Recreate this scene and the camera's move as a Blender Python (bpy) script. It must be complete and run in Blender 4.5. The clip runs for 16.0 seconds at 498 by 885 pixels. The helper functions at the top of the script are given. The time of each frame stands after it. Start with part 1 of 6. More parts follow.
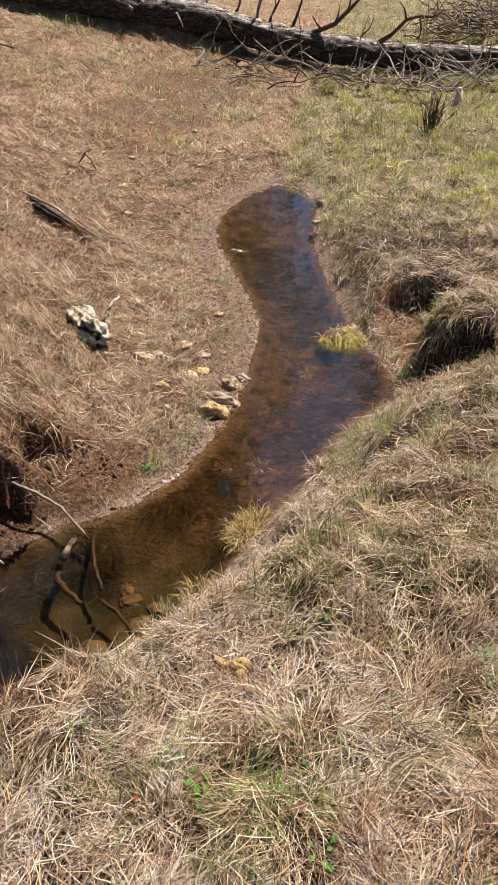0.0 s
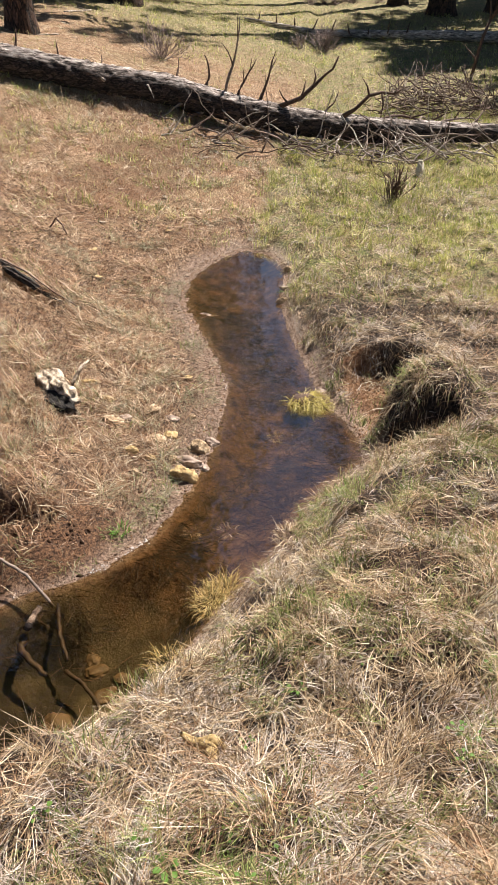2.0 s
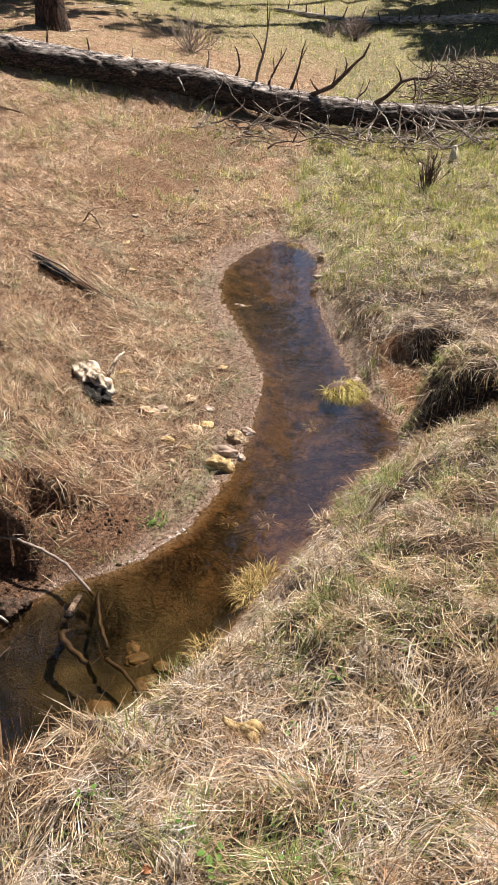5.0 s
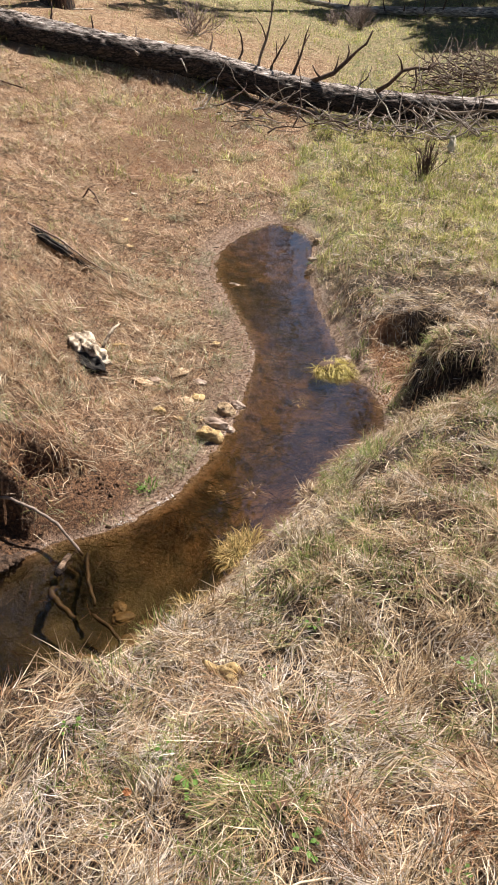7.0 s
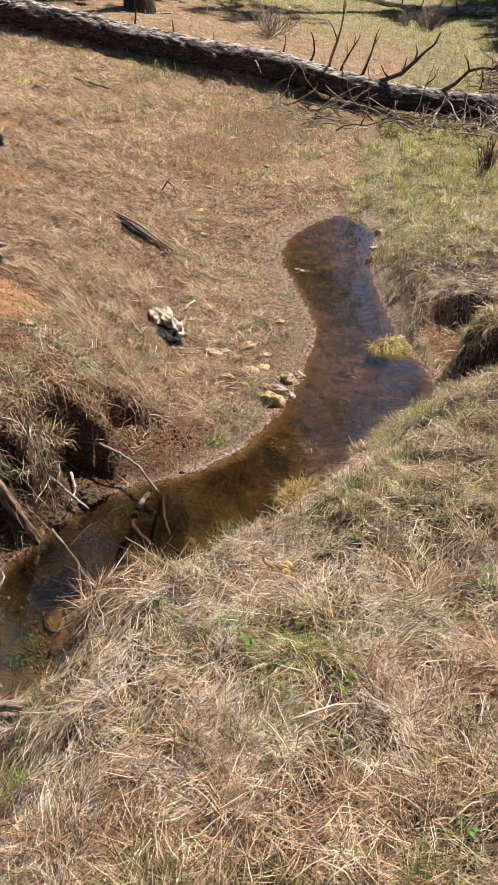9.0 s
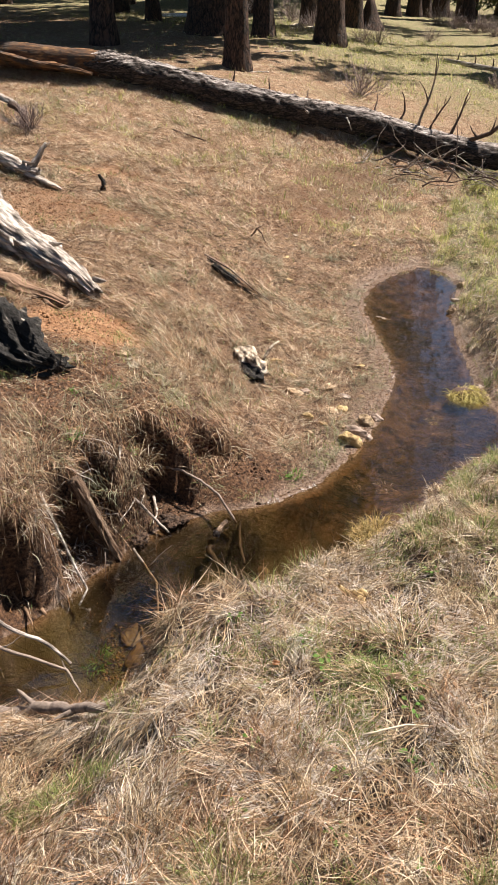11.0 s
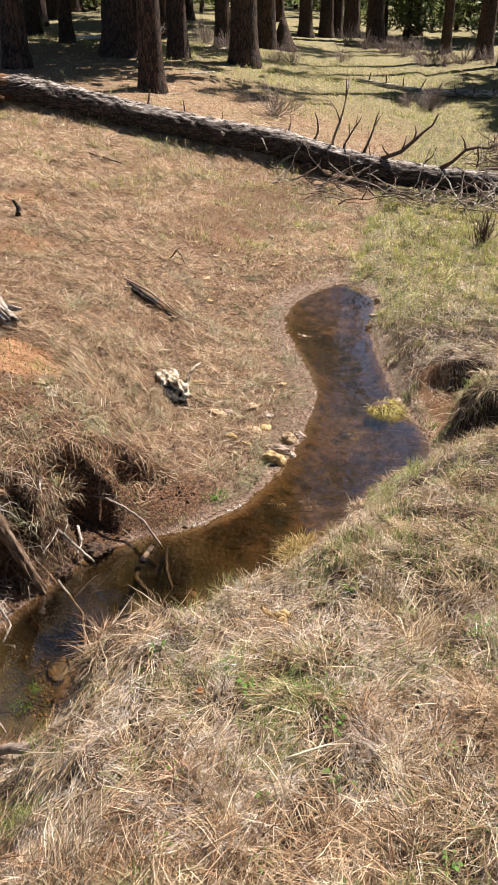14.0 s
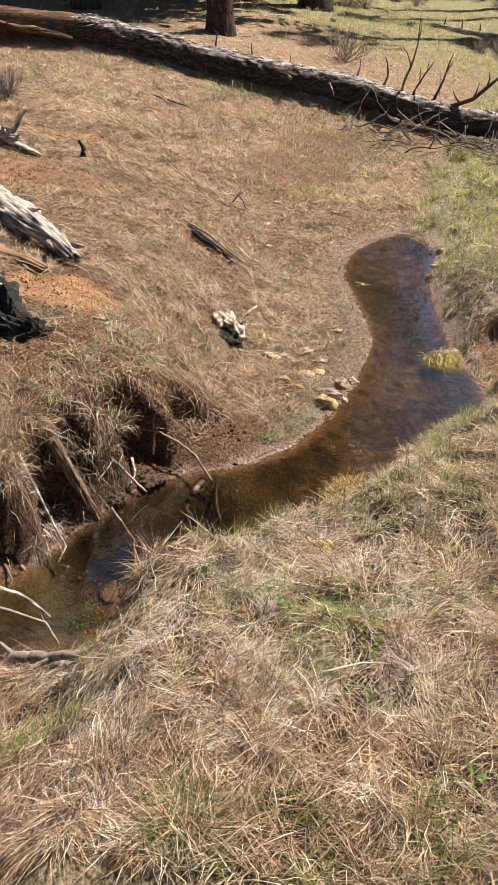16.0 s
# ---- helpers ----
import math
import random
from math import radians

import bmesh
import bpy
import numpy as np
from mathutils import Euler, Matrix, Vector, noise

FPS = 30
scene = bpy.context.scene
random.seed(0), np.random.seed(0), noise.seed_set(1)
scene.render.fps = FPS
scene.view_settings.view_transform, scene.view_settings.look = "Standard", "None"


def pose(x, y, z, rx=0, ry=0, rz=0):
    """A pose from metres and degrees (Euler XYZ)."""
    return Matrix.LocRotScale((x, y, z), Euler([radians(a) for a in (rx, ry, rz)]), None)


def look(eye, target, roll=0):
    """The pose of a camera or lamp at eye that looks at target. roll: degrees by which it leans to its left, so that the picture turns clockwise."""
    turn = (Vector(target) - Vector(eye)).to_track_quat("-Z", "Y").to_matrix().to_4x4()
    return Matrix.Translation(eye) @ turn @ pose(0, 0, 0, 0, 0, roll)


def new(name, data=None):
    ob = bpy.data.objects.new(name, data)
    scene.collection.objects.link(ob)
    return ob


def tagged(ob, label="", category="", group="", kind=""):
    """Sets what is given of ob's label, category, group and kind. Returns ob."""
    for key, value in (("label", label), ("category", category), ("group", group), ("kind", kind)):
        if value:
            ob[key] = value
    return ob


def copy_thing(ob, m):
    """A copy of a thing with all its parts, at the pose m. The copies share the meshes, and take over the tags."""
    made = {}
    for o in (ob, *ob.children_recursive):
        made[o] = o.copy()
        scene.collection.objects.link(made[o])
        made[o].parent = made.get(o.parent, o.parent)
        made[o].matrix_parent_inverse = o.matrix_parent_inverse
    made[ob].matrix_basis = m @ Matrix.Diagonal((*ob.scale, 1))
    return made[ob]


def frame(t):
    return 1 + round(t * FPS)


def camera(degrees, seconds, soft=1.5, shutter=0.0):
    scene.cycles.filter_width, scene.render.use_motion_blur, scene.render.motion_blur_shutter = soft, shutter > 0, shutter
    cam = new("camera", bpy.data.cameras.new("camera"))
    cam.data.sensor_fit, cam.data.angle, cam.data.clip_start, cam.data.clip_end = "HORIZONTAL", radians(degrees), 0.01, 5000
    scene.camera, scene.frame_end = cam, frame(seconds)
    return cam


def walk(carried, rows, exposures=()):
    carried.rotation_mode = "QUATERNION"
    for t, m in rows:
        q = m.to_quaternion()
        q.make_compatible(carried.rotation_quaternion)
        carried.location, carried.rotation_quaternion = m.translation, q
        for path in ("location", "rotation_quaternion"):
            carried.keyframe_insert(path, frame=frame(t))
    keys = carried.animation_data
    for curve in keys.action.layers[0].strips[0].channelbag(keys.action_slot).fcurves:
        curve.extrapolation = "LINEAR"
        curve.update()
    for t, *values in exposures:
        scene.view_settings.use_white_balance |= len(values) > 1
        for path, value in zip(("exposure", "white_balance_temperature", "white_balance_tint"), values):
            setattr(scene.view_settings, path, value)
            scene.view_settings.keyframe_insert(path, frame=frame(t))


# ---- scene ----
cam = camera(34.7, 16.0, soft=1.1)
PATH = [
    (0, (0.078, 0.036, 1.577), (-0.072, 1.626, 0.372), -1.4),
    (0.5, (0.098, 0.051, 1.597), (0.022, 1.688, 0.451), -1.2),
    (1, (0.102, 0.058, 1.617), (0.056, 1.732, 0.522), -0.8),
    (1.5, (0.084, 0.06, 1.608), (0.034, 1.745, 0.53), -0.3),
    (2, (0.07, 0.055, 1.608), (-0.003, 1.731, 0.519), 0.3),
    (2.5, (0.062, 0.045, 1.607), (-0.029, 1.713, 0.508), 0.7),
    (3, (0.071, 0.042, 1.61), (-0.027, 1.715, 0.518), -0.3),
    (3.5, (0.079, 0.042, 1.613), (-0.013, 1.727, 0.54), -0.8),
    (4, (0.078, 0.045, 1.614), (-0.021, 1.735, 0.548), -1.0),
    (4.5, (0.072, 0.052, 1.602), (-0.05, 1.736, 0.53), -1.5),
    (5, (0.057, 0.049, 1.585), (-0.099, 1.711, 0.484), -1.9),
    (5.2, (0.051, 0.049, 1.588), (-0.115, 1.699, 0.469), -1.9),
    (7.3, (0.103, -0.132, 1.568), (-0.031, 1.517, 0.444), 0.3),
    (7.5, (0.155, -0.172, 1.579), (0.017, 1.471, 0.447), 0.1),
    (8, (0.205, -0.264, 1.621), (0.033, 1.367, 0.476), -0.2),
    (8.5, (0.181, -0.394, 1.646), (-0.043, 1.236, 0.508), -1.3),
    (9, (0.141, -0.556, 1.655), (-0.147, 1.074, 0.533), -1.0),
    (9.5, (0.107, -0.642, 1.652), (-0.285, 0.987, 0.56), -0.8),
    (9.7, (0.101, -0.659, 1.645), (-0.334, 0.968, 0.567), -0.7),
    (11.8, (0.131, -0.714, 1.69), (-0.334, 0.948, 0.679), -0.5),
    (12, (0.136, -0.712, 1.691), (-0.306, 0.955, 0.677), -0.5),
    (12.5, (0.14, -0.701, 1.685), (-0.262, 0.971, 0.664), -0.6),
    (13, (0.155, -0.688, 1.681), (-0.215, 0.989, 0.656), -0.4),
    (13.5, (0.168, -0.7, 1.7), (-0.172, 0.992, 0.69), -0.4),
    (14, (0.177, -0.691, 1.706), (-0.134, 1.021, 0.719), -0.5),
    (14.5, (0.174, -0.696, 1.7), (-0.145, 1.01, 0.705), -0.6),
    (15, (0.139, -0.721, 1.676), (-0.259, 0.946, 0.644), -0.7),
    (15.5, (0.155, -0.765, 1.666), (-0.27, 0.87, 0.596), -0.6),
    (16, (0.205, -0.784, 1.667), (-0.225, 0.844, 0.587), -0.4),
]
STOPS = [(0, 0.99), (1.5, 1.12), (3.5, 1.2), (5.0, 1.19), (7.5, 1.09), (9.5, 1.06), (12, 1.17), (12.5, 1.19), (14.5, 1.18), (16, 1.1)]
walk(cam, [(t, look(eye, target, roll)) for t, eye, target, roll in PATH], STOPS)

# ---------------------------------------------------------------- light
SUN_TO = Vector((0.6, 0.8, 0.0)).normalized()
SUN_EL = radians(57)
sun_vec = Vector((SUN_TO.x * math.cos(SUN_EL), SUN_TO.y * math.cos(SUN_EL), math.sin(SUN_EL)))
sun = new("sun", bpy.data.lights.new("sun", "SUN"))
sun.data.energy, sun.data.angle, sun.data.color = 5.0, radians(0.53), (1.0, 0.905, 0.81)
sun.matrix_world = look(sun_vec * 60, (0, 0, 0))
world = bpy.data.worlds.new("sky")
scene.world = world
world.use_nodes = True
wn = world.node_tree.nodes
sky = wn.new("ShaderNodeTexSky")
sky.sky_type, sky.sun_disc, sky.sun_elevation = "NISHITA", False, SUN_EL
sky.sun_rotation = math.atan2(SUN_TO.x, SUN_TO.y)
sky.air_density, sky.dust_density, sky.ozone_density = 1.0, 0.4, 2.0
world.node_tree.links.new(sky.outputs[0], wn["Background"].inputs[0])
wn["Background"].inputs[1].default_value = 0.029

# ---------------------------------------------------------------- materials
def mat(name):
    m = bpy.data.materials.new(name)
    m.use_nodes = True
    return m, m.node_tree.nodes, m.node_tree.links, m.node_tree.nodes["Principled BSDF"]


def ramp(nodes, links, fac, stops):
    r = nodes.new("ShaderNodeValToRGB")
    while len(r.color_ramp.elements) < len(stops):
        r.color_ramp.elements.new(0.5)
    for e, (p, c) in zip(r.color_ramp.elements, stops):
        e.position, e.color = p, (*c, 1)
    links.new(fac, r.inputs[0])
    return r.outputs[0]


def tex(nodes, links, scale, detail=4, rough=0.6, stretch=None):
    n = nodes.new("ShaderNodeTexNoise")
    n.inputs["Scale"].default_value, n.inputs["Detail"].default_value, n.inputs["Roughness"].default_value = scale, detail, rough
    c = nodes.new("ShaderNodeTexCoord")
    if stretch:
        mp = nodes.new("ShaderNodeMapping")
        mp.inputs["Scale"].default_value = stretch
        links.new(c.outputs["Object"], mp.inputs[0])
        links.new(mp.outputs[0], n.inputs[0])
    else:
        links.new(c.outputs["Object"], n.inputs[0])
    return n.outputs[0]


def mix(nodes, links, fac, a, b, kind="MIX"):
    n = nodes.new("ShaderNodeMix")
    n.data_type, n.blend_type = "RGBA", kind
    for sock, v in ((n.inputs[0], fac), (n.inputs[6], a), (n.inputs[7], b)):
        if isinstance(v, (int, float)):
            sock.default_value = v
        elif isinstance(v, tuple):
            sock.default_value = (*v, 1)
        else:
            links.new(v, sock)
    return n.outputs[2]


def bump(nodes, links, bsdf, height, strength=0.5, dist=0.01):
    b = nodes.new("ShaderNodeBump")
    b.inputs["Strength"].default_value, b.inputs["Distance"].default_value = strength, dist
    links.new(height, b.inputs["Height"])
    links.new(b.outputs[0], bsdf.inputs["Normal"])


def attr(nodes, name):
    a = nodes.new("ShaderNodeAttribute")
    a.attribute_name = name
    return a.outputs["Fac"]


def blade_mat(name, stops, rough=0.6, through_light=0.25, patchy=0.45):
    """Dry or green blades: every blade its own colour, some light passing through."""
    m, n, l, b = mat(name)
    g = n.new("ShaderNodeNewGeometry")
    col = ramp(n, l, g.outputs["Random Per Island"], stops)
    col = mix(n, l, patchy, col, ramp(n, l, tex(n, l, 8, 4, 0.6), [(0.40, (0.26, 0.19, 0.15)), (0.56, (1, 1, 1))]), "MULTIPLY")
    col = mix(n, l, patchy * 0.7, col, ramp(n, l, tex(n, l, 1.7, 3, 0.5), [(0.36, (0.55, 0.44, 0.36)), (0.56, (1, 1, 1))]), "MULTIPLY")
    l.new(col, b.inputs["Base Color"])
    b.inputs["Roughness"].default_value, b.inputs["Specular IOR Level"].default_value = rough, 0.2
    tr = n.new("ShaderNodeBsdfTranslucent")
    l.new(col, tr.inputs[0])
    mx = n.new("ShaderNodeMixShader")
    mx.inputs[0].default_value = through_light
    l.new(b.outputs[0], mx.inputs[1])
    l.new(tr.outputs[0], mx.inputs[2])
    l.new(mx.outputs[0], n["Material Output"].inputs[0])
    return m


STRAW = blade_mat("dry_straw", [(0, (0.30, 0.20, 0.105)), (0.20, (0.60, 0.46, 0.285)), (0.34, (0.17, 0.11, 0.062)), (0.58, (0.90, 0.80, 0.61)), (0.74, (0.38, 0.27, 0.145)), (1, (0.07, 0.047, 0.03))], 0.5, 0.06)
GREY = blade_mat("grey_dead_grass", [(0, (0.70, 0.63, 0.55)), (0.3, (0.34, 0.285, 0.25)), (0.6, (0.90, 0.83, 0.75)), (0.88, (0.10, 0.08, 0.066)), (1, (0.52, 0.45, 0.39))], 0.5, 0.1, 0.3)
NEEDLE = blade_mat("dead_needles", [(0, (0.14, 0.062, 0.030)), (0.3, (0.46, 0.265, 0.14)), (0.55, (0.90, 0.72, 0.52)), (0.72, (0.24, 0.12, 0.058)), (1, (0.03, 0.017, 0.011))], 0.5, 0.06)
# straw bits coloured dark to give the shade in gaps of the grass
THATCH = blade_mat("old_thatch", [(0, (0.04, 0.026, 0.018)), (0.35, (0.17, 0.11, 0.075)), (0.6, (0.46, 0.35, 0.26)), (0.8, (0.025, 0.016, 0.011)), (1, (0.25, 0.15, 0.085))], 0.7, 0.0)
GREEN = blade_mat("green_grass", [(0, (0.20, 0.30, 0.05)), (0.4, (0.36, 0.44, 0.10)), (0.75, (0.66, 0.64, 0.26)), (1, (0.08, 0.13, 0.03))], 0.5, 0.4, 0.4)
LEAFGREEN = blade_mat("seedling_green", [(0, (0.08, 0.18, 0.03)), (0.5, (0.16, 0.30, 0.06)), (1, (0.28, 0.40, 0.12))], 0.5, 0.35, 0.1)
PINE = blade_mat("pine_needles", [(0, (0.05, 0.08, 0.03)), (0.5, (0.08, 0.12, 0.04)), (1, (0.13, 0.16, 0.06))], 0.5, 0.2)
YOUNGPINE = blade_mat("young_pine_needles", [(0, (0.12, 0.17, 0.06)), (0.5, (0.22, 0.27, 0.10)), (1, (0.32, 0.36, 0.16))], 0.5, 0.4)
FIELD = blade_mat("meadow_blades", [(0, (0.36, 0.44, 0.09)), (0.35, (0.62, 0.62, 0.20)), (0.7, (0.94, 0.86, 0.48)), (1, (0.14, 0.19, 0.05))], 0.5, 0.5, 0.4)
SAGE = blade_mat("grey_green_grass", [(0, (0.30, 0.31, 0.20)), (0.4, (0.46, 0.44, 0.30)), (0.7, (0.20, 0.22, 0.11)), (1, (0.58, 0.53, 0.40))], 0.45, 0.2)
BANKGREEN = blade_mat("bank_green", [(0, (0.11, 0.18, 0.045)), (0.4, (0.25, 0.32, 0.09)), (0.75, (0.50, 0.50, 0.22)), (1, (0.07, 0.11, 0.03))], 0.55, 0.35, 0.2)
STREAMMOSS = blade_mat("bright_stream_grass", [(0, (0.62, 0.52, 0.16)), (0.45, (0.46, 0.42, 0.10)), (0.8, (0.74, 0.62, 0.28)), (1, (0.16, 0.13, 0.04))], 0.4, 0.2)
# wet stalks, with the shadows among them put into their colour
SHADESTALK = blade_mat("wet_shaded_stalks", [(0, (0.16, 0.08, 0.04)), (0.35, (0.05, 0.028, 0.017)), (0.7, (0.30, 0.19, 0.11)), (0.85, (0.04, 0.024, 0.015)), (1, (0.55, 0.44, 0.31))], 0.4, 0.0)
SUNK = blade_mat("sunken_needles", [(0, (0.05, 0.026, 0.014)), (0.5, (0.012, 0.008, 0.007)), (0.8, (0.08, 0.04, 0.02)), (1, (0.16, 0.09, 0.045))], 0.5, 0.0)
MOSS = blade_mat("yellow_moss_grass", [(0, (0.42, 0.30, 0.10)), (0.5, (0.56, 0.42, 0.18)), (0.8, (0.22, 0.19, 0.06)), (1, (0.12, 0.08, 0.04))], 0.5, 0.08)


def ground_mat():
    m, n, l, b = mat("forest_soil")
    fine, mid, big = tex(n, l, 60, 6, 0.75), tex(n, l, 9, 5), tex(n, l, 1.1, 4)
    soil = ramp(n, l, fine, [(0.36, (0.024, 0.012, 0.007)), (0.52, (0.15, 0.074, 0.036)), (0.7, (0.36, 0.20, 0.105))])
    red = mix(n, l, 0.8, ramp(n, l, mid, [(0.35, (0.36, 0.175, 0.08)), (0.65, (0.56, 0.32, 0.17))]), ramp(n, l, fine, [(0.36, (0.30, 0.25, 0.22)), (0.55, (1, 1, 1))]), "MULTIPLY")
    soil = mix(n, l, ramp(n, l, big, [(0.55, (0, 0, 0)), (0.7, (0.5, 0.5, 0.5))]), soil, red)
    soil = mix(n, l, attr(n, "red"), soil, red)
    # shade between the blades put into the ground colour, nearly black
    thatch_shade = ramp(n, l, fine, [(0.42, (0.011, 0.007, 0.005)), (0.56, (0.05, 0.032, 0.02)), (0.72, (0.24, 0.165, 0.10))])
    straw = ramp(n, l, fine, [(0.40, (0.05, 0.034, 0.018)), (0.52, (0.30, 0.22, 0.12)), (0.68, (0.70, 0.57, 0.38))])
    field = mix(n, l, ramp(n, l, mid, [(0.4, (0, 0, 0)), (0.6, (1, 1, 1))]), straw, ramp(n, l, fine, [(0.40, (0.025, 0.035, 0.010)), (0.52, (0.15, 0.165, 0.05)), (0.68, (0.50, 0.45, 0.22))]))
    col = mix(n, l, attr(n, "litter"), soil, thatch_shade)
    fibres = None
    for turn in (0.75, -0.35, 2.3):
        f = tex(n, l, 150, 3, 0.6, (1, 0.07, 1))
        f.node.inputs[0].links[0].from_node.inputs["Rotation"].default_value = (0, 0, turn)
        if fibres is None:
            fibres = f
        else:
            top = n.new("ShaderNodeMath")
            top.operation = "MAXIMUM"
            l.new(fibres, top.inputs[0])
            l.new(f, top.inputs[1])
            fibres = top.outputs[0]
    tone = ramp(n, l, mid, [(0.35, (0.62, 0.48, 0.38)), (0.6, (1, 1, 1))])
    cover = ramp(n, l, fibres, [(0.46, (0.035, 0.019, 0.011)), (0.57, (0.36, 0.225, 0.13)), (0.70, (0.88, 0.70, 0.49))])
    cover = mix(n, l, 1.0, cover, tone, "MULTIPLY")
    col = mix(n, l, attr(n, "cover"), col, cover)
    col = mix(n, l, attr(n, "thick_straw"), col, straw)
    col = mix(n, l, attr(n, "meadow"), col, field)
    bed = ramp(n, l, mid, [(0.32, (0.075, 0.048, 0.034)), (0.52, (0.25, 0.15, 0.082)), (0.72, (0.42, 0.255, 0.125))])
    bed = mix(n, l, 0.55, bed, ramp(n, l, fine, [(0.36, (0.30, 0.26, 0.24)), (0.6, (1, 1, 1))]), "MULTIPLY")
    silt = ramp(n, l, tex(n, l, 3.2, 3, 0.5), [(0.36, (0.035, 0.030, 0.022)), (0.5, (0.10, 0.083, 0.052)), (0.62, (0.19, 0.16, 0.095)), (0.74, (0.27, 0.205, 0.12))])
    silt = mix(n, l, attr(n, "algae"), silt, (0.20, 0.20, 0.085))
    # dark reflection of the bank and the pool's depth, painted onto the bed
    silt = mix(n, l, attr(n, "deep_shade"), silt, (0.012, 0.012, 0.013))
    bed = mix(n, l, attr(n, "pool"), bed, silt)
    grit = tex(n, l, 190, 3, 0.7)
    mud = ramp(n, l, fine, [(0.36, (0.09, 0.056, 0.042)), (0.52, (0.38, 0.27, 0.205)), (0.72, (0.62, 0.50, 0.41))])
    col = mix(n, l, attr(n, "wet"), col, mud)
    col = mix(n, l, attr(n, "bed"), col, bed)
    l.new(col, b.inputs["Base Color"])
    r = n.new("ShaderNodeMapRange")
    l.new(attr(n, "wet"), r.inputs[0])
    r.inputs[3].default_value, r.inputs[4].default_value = 0.95, 0.16
    l.new(r.outputs[0], b.inputs["Roughness"])
    both = n.new("ShaderNodeMath")
    both.operation = "MULTIPLY_ADD"
    l.new(grit, both.inputs[0])
    both.inputs[1].default_value = 0.5
    l.new(fine, both.inputs[2])
    bump(n, l, b, both.outputs[0], 1.0, 0.025)
    return m


GROUND = ground_mat()


def water_mat():
    m, n, l, b = mat("stream_water")
    n.remove(b)
    tr, gl, mx, fr = (n.new("ShaderNode" + k) for k in ("BsdfTransparent", "BsdfGlossy", "MixShader", "LayerWeight"))
    tr.inputs[0].default_value = (0.84, 0.74, 0.57, 1)
    gl.inputs["Roughness"].default_value = 0.03
    fr.inputs[0].default_value = 0.5
    power, scaled = n.new("ShaderNodeMath"), n.new("ShaderNodeMath")
    power.operation, scaled.operation = "POWER", "MULTIPLY_ADD"
    power.inputs[1].default_value = 2.0
    scaled.inputs[1].default_value, scaled.inputs[2].default_value = 0.88, 0.12
    l.new(fr.outputs["Facing"], power.inputs[0])
    l.new(power.outputs[0], scaled.inputs[0])
    w1, w2 = tex(n, l, 7, 3, 0.5, (1, 0.6, 1)), tex(n, l, 30, 3, 0.5)
    add = n.new("ShaderNodeMath")
    add.operation = "MULTIPLY_ADD"
    l.new(w2, add.inputs[0])
    add.inputs[1].default_value = 0.2
    l.new(w1, add.inputs[2])
    bp = n.new("ShaderNodeBump")
    bp.inputs["Strength"].default_value, bp.inputs["Distance"].default_value = 0.35, 0.012
    l.new(add.outputs[0], bp.inputs["Height"])
    l.new(bp.outputs[0], gl.inputs["Normal"])
    l.new(bp.outputs[0], fr.inputs["Normal"])
    l.new(scaled.outputs[0], mx.inputs[0])
    l.new(tr.outputs[0], mx.inputs[1])
    l.new(gl.outputs[0], mx.inputs[2])
    l.new(mx.outputs[0], n["Material Output"].inputs[0])
    return m


WATER = water_mat()


def solid(name, stops, scale, rough=0.8, stretch=None, relief=0.5, dist=0.01, detail=6, second=None):
    """A grained surface: noise between the given colours, with relief from the same grain."""
    m, n, l, b = mat(name)
    f = tex(n, l, scale, detail, 0.65, stretch)
    col = ramp(n, l, f, stops)
    if second:
        col = mix(n, l, ramp(n, l, tex(n, l, scale * 0.17, 4), [(0.45, (0, 0, 0)), (0.62, (1, 1, 1))]), col, second)
    l.new(col, b.inputs["Base Color"])
    b.inputs["Roughness"].default_value = rough
    bump(n, l, b, f, relief, dist)
    return m


